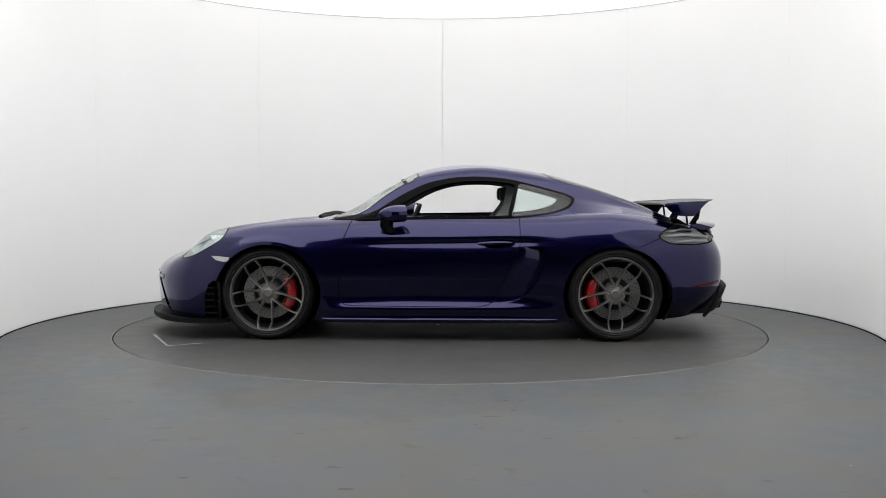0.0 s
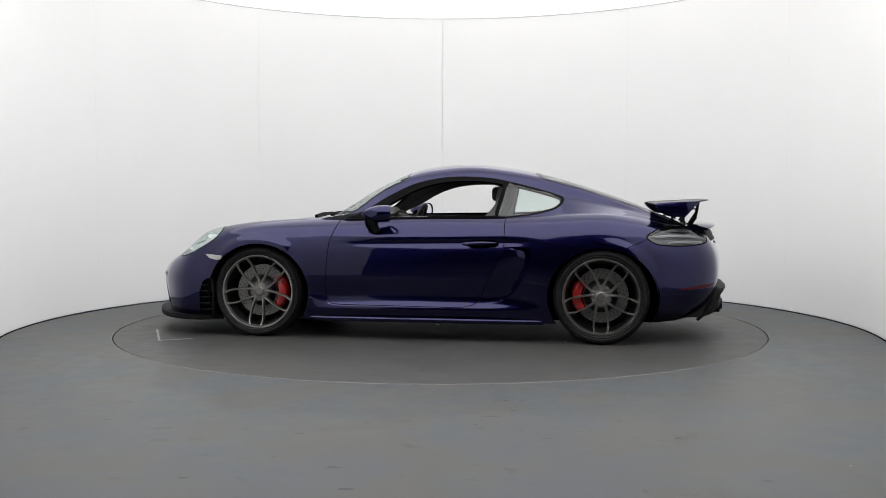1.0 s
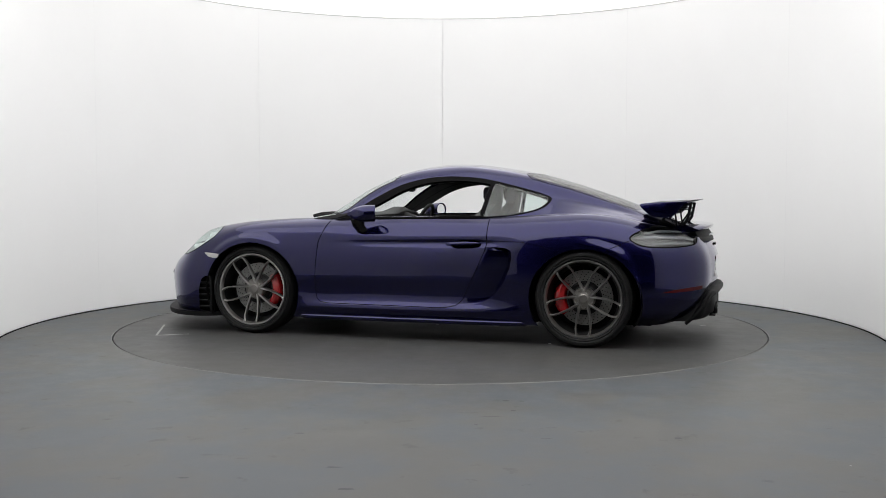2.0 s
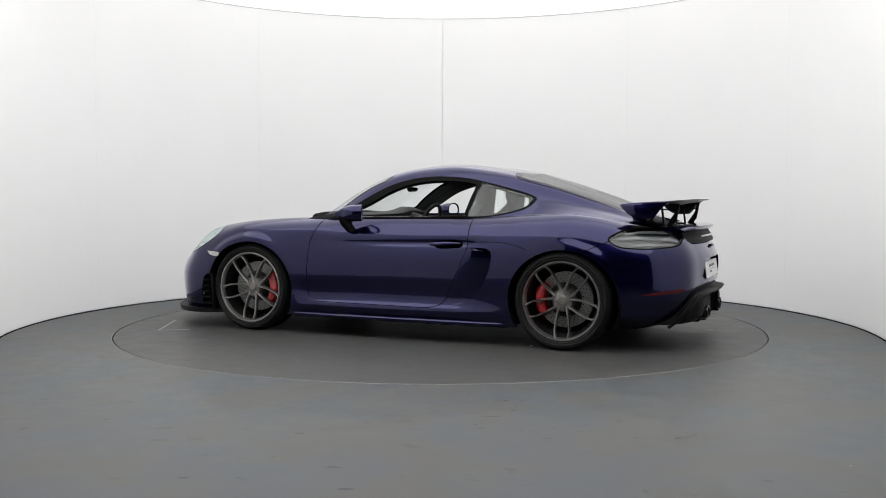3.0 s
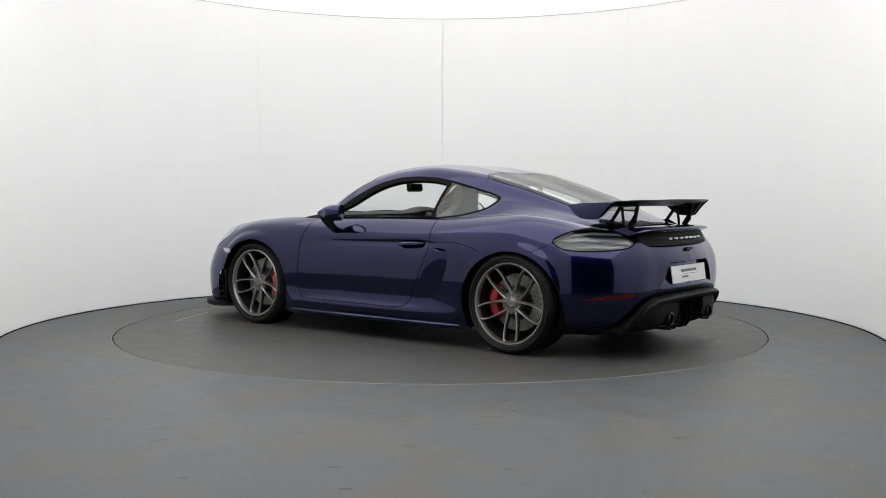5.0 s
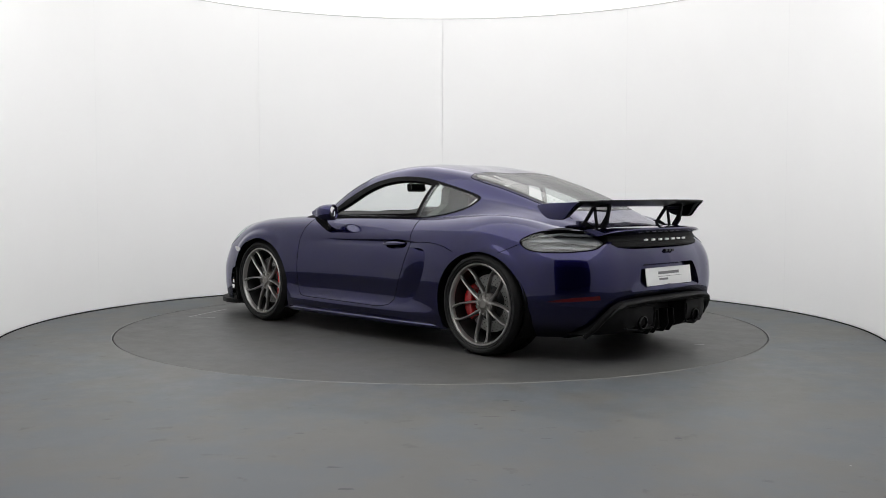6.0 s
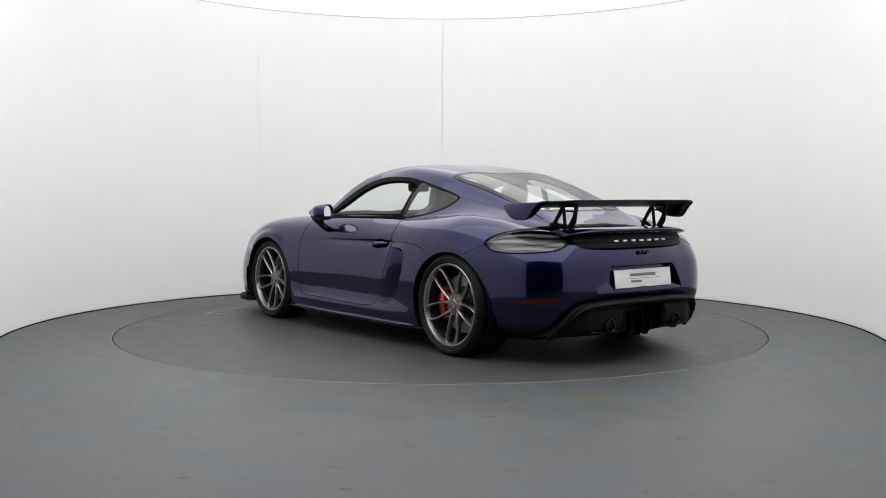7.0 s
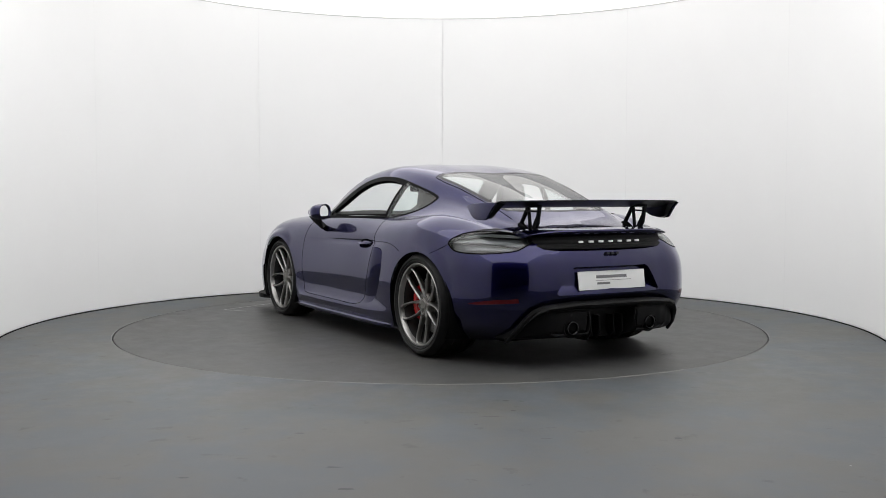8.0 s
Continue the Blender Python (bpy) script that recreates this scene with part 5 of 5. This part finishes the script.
# ---- nose ----
def build_nose():
    lamp_hosts = ()
    head = CUTS["headlamp"]
    head.normal_update()
    rims = rim_edges(head)
    inner = offset_copy(head, 0.045)
    wall = bmesh.new()
    for p, q, n in rims:
        wall.faces.new([wall.verts.new(c) for c in (p, q, q - n * 0.045, p - n * 0.045)])
    bulb = bmesh.new()
    add_lathe(bulb, [(0.0001, 0.0), (0.03, 0.003), (0.042, 0.012), (0.046, 0.0), (0.046, -0.06), (0.0001, -0.06)], 24)
    bmesh.ops.transform(bulb, matrix=pose(1.655, 0.655, 0.700, 0, 0, -70), verts=bulb.verts)
    gap = seam_of(rims, 0.006)
    others = [mirrored(b) for b in (inner, wall, bulb, gap)]
    for ob, group in zip(pair("headlamp", head, GLASS, car, "clear oval headlamp cover"), ((inner, wall, bulb, gap), others)):
        ob.visible_shadow = False
        part("lamp_housing", group[0], CHROME, ob, "silver headlamp bowl")
        part("lamp_wall", group[1], CHROME, ob)
        part("projector", group[2], CHROME, ob, "round projector lens")
        part("lamp_seal", group[3], GAP, ob)
    pair("side_marker", CUTS["marker"], ORANGE, car, "pale side marker lamp", depth=0.006)
    vent = CUTS["side_vent"]
    for v in vent.verts:
        v.co.y -= 0.035
    vents = pair("side_vent", vent, LINER, car, "black bumper side vent")
    for ob, s in zip(vents, (1, -1)):
        for z in (0.19, 0.235, 0.28, 0.325, 0.37):
            bm = bmesh.new()
            add_box(bm, 1.562, 1.668, s * 0.80, s * 0.838, z - 0.006, z + 0.006, 0.003)
            part("slat", bm, TRIM, ob, smooth=False)
        bm = bmesh.new()
        add_prism(bm, [(1.552, 0.146), (1.566, 0.146), (1.566, 0.30), (1.576, 0.42), (1.562, 0.425), (1.552, 0.36)], "y", s * 0.80, s * 0.858, 0.003)
        part("vent_blade", bm, TRIM, ob)
    hole = CUTS["nose_intake"]
    for v in hole.verts:
        v.co.x -= 0.05
        v.co.y -= 0.01
    pair("nose_intake", hole, LINER, car, "black front air intake")
    # splitter
    bm = bmesh.new()
    edge = sample_line([(2.215, 0.0), (2.165, 0.22), (2.075, 0.44), (1.955, 0.64), (1.815, 0.77), (1.69, 0.825), (1.60, 0.845)], 5)
    rows = []
    for i, (x, y) in enumerate(edge):
        d = edge[min(i + 1, len(edge) - 1)] - edge[max(i - 1, 0)]
        n = np.array((-d[1], d[0])) / np.hypot(*d)
        n = -n if n[0] < 0 or (abs(n[0]) < 1e-6 and n[1] < 0) else n
        g = 0.07 * (1 - 0.75 * (i / (len(edge) - 1)) ** 3)
        ox, oy = x + n[0] * g, max(0.0, y + n[1] * g)
        rows.append([(x - 0.10, max(0, y - 0.06), 0.118), (ox - 0.004 * n[0], oy, 0.118), (ox, oy, 0.124), (ox + 0.002 * n[0], oy, 0.150), (ox - 0.006 * n[0], oy, 0.154), (x + n[0] * g * 0.5, y + n[1] * g * 0.5 if i else 0, 0.146), (x, y, 0.150), (x - 0.10, max(0, y - 0.06), 0.150)])
    vs = add_grid(bm, rows, close_v=True)
    bm.faces.new(vs[-1])
    bmesh.ops.recalc_face_normals(bm, faces=bm.faces)
    part("splitter", whole(bm), TRIM, car, "black front splitter lip")
    bm = bmesh.new()
    add_box(bm, 2.13, 2.212, -0.16, 0.16, 0.37, 0.46, 0.006)
    part("plate_holder", bm, TRIM, car, "black front plate holder")
    # small lamps on the bumper corners
    nose = BVHTree.FromBMesh(half_sheet(LOWER, 8, 7))
    for rim, name, mat, lift in ((0.0, "bumper_lamp", GLOSSBLACK, 0.002), (0.012, "lamp_bar", CHROME, 0.007)):
        bm = bmesh.new()
        rows = []
        for i in range(9):
            y = 0.425 + rim + (0.135 - 2 * rim) * i / 8
            row = []
            for z in (0.418 + rim, 0.430, 0.452 - rim):
                hit, n, _, _ = nose.ray_cast(Vector((4, y, z - 0.06 * (y - 0.42))), Vector((-1, 0, 0)))
                row.append(hit + (n if n.x > 0 else -n) * lift)
            rows.append(row)
        add_grid(bm, rows)
        bmesh.ops.recalc_face_normals(bm, faces=bm.faces)
        obs = pair(name, thicken(bm, 0.004), mat, car, "slim bumper lamp")
        for ob, host in zip(obs, lamp_hosts or obs):
            if host is not ob:
                ob.parent = host
        lamp_hosts = obs
    # wipers at the screen's foot
    for s, x in ((0.18, 0.0), (-0.34, 0.02)):
        bm = bmesh.new()
        add_tube(bm, [(0.90 + x, s + 0.22, 0.875), (0.885 + x, s + 0.10, 0.893), (0.865 + x, s - 0.1, 0.897), (0.835 + x, s - 0.30, 0.889)], [0.014, 0.010, 0.008, 0.005], 8)
        add_tube(bm, [(0.87 + x, s + 0.30, 0.872), (0.845 + x, s - 0.05, 0.892), (0.815 + x, s - 0.38, 0.884)], 0.008, 6, flat=0.6)
        part("wiper", bm, TRIM, car, "black windscreen wiper")


build_nose()


# ---- cabin ----
def build_cabin():
    # dashboard with the instrument hood
    bm = bmesh.new()
    rows = []
    for k in range(29):
        y = -0.70 + k * 0.05
        hood = 0.035 * math.exp(-((y + 0.37) / 0.16) ** 2)
        rows.append([(0.84, y, 0.55), (0.84, y, 0.845), (0.74, y, 0.872), (0.60, y, 0.893), (0.50, y, 0.905 + hood), (0.43, y, 0.903 + hood), (0.40, y, 0.884 + hood * 0.7), (0.42, y, 0.80), (0.46, y, 0.68), (0.56, y, 0.55)])
    vs = add_grid(bm, rows, close_v=True)
    bm.faces.new(vs[0])
    bm.faces.new(vs[-1][::-1])
    bmesh.ops.recalc_face_normals(bm, faces=bm.faces)
    dash = part("dashboard", bm, LEATHER, car, "black leather dashboard with instrument hood")
    for y in (-0.06, 0.06):
        bm = bmesh.new()
        add_lathe(bm, [(0.016, 0.0), (0.022, 0.004), (0.024, 0.0), (0.024, -0.02), (0.016, -0.02)], 20)
        o = part("air_vent_ring", bm, LETTER, dash, "silver vent ring")
        o.matrix_basis = pose(0.415, y, 0.856, 0, 0, 90)
    # cabin floor, tunnel and rear shelf
    bm = bmesh.new()
    add_box(bm, -0.62, 0.84, -0.72, 0.72, 0.17, 0.20)
    add_box(bm, -0.62, 0.60, -0.11, 0.11, 0.20, 0.50, 0.02)
    part("cabin_floor", bm, CABIN, car, "black carpeted cabin floor", smooth=False)
    bm = bmesh.new()
    shelf = []
    for k in range(13):
        y = -0.66 + k * 0.11
        shelf.append([(-0.56, y, 0.30), (-0.58, y, 0.80), (-0.66, y, 0.855), (-0.90, y, 0.862), (-1.25, y, 0.850), (-1.50, y, 0.835), (-1.62, y, 0.825)])
    add_grid(bm, shelf)
    bmesh.ops.recalc_face_normals(bm, faces=bm.faces)
    thicken(bm, 0.01)
    part("rear_shelf", bm, CABIN, car, "black carpeted shelf behind the seats")
    # door cards
    for s, door in zip((1, -1), DOORS):
        bm = bmesh.new()
        add_prism(bm, [(0.64, 0.30), (0.62, 0.80), (0.56, 0.866), (-0.56, 0.878), (-0.57, 0.60), (-0.40, 0.30)], "y", s * 0.685, s * 0.722, 0.008)
        card = part("door_card", bm, LEATHER, door, "black leather door card")
        bm = bmesh.new()
        add_prism(bm, [(0.60, 0.852), (-0.575, 0.874), (-0.575, 0.886), (0.54, 0.868)], "y", s * 0.705, s * 0.738, 0.003)
        part("belt_seal", bm, SURROUND, door, "black window belt seal")
    # seats
    for y in (0.345, -0.345):
        bm = bmesh.new()
        rows = []
        spec = [(0.30, 0.50, 0.235, 0.06), (0.40, 0.47, 0.25, 0.07), (0.55, 0.40, 0.265, 0.10), (0.70, 0.44, 0.27, 0.10), (0.85, 0.48, 0.235, 0.09), (0.92, 0.50, 0.160, 0.05), (0.97, 0.515, 0.108, 0.03), (1.05, 0.525, 0.105, 0.03), (1.10, 0.535, 0.090, 0.03), (1.125, 0.545, 0.05, 0.02)]
        for z, back, half, wing in spec:
            ring = []
            for i in range(15):
                a = -1 + 2 * i / 14
                ring.append((-back + wing * abs(a) ** 3, y + half * a, z))
            for i in range(15):
                a = 1 - 2 * i / 14
                ring.append((-back - 0.06 + wing * 0.5 * abs(a) ** 3, y + half * 0.98 * a, z))
            rows.append(ring)
        vs = add_grid(bm, rows, close_v=True)
        bm.faces.new(vs[0])
        bm.faces.new(vs[-1][::-1])
        bmesh.ops.recalc_face_normals(bm, faces=bm.faces)
        seat = part("seat", bm, PALE, car, "bucket seat with a grey back shell")
        bm = bmesh.new()
        add_box(bm, -0.42, 0.08, y - 0.245, y + 0.245, 0.28, 0.42, 0.05)
        part("seat_cushion", bm, CABIN, seat, "black seat cushion")
        bm = bmesh.new()
        add_box(bm, -0.535, -0.455, y - 0.085, y + 0.085, 0.99, 1.10, 0.03)
        part("head_pad", bm, CABIN, seat, "black head pad")
    # steering wheel
    bm = bmesh.new()
    ring = [(0.0, 0.178 * math.cos(a), 0.178 * math.sin(a)) for a in [2 * math.pi * k / 40 for k in range(41)]]
    add_tube(bm, ring, 0.016, 10, caps=False)
    wheel = part("steering_wheel", bm, CABIN, car, "black round steering wheel")
    wheel.matrix_basis = pose(0.255, -0.365, 0.790, 0, -24, 0)
    for a in (0, 180, 270):
        bm = bmesh.new()
        w = radians(a)
        add_tube(bm, [(0.012, 0.04 * math.cos(w), 0.04 * math.sin(w)), (0.004, 0.17 * math.cos(w), 0.17 * math.sin(w))], [0.018, 0.012], 8, flat=0.5)
        part("wheel_spoke", bm, LAMPGREY, wheel, "grey wheel spoke")
    bm = bmesh.new()
    add_lathe(bm, [(0.0001, 0.0), (0.05, -0.006), (0.062, -0.02), (0.05, -0.06), (0.035, -0.20), (0.0001, -0.20)], 24)
    bmesh.ops.rotate(bm, cent=(0, 0, 0), matrix=Matrix.Rotation(radians(90), 3, "Z"), verts=bm.verts)
    part("wheel_boss", bm, LEATHER, wheel)
    # inside mirror
    bm = bmesh.new()
    add_box(bm, -0.018, 0.022, -0.11, 0.11, -0.033, 0.033, 0.014)
    im = part("inside_mirror", bm, TRIM, car, "black inside mirror on the screen")
    im.matrix_basis = pose(0.225, 0.02, 1.097, 0, 8, 12)
    bm = bmesh.new()
    add_box(bm, -0.0195, -0.0185, -0.10, 0.10, -0.026, 0.026)
    part("mirror_glass", bm, MIRROR, im, "silvered mirror glass", smooth=False)
    bm = bmesh.new()
    add_tube(bm, [(0.02, 0, 0.01), (0.05, 0, 0.045), (0.055, 0, 0.075)], [0.012, 0.014, 0.028], 8)
    part("mirror_stem", bm, TRIM, im)


build_cabin()


# ---- what moves ----
def heading(t):
    return 178.315 - 7.2433 * t + 0.00266 * (t - 4) ** 2


def motions():
    times = [0.5 * k for k in range(17)]
    walk(turntable, [(t, pose(0, 0, 0, 0, 0, heading(t))) for t in times])
    walk(car, [(t, pose(0, 0, 0, 0, 0, heading(t)) @ pose(0, CAR_Y, 0)) for t in times])


motions()
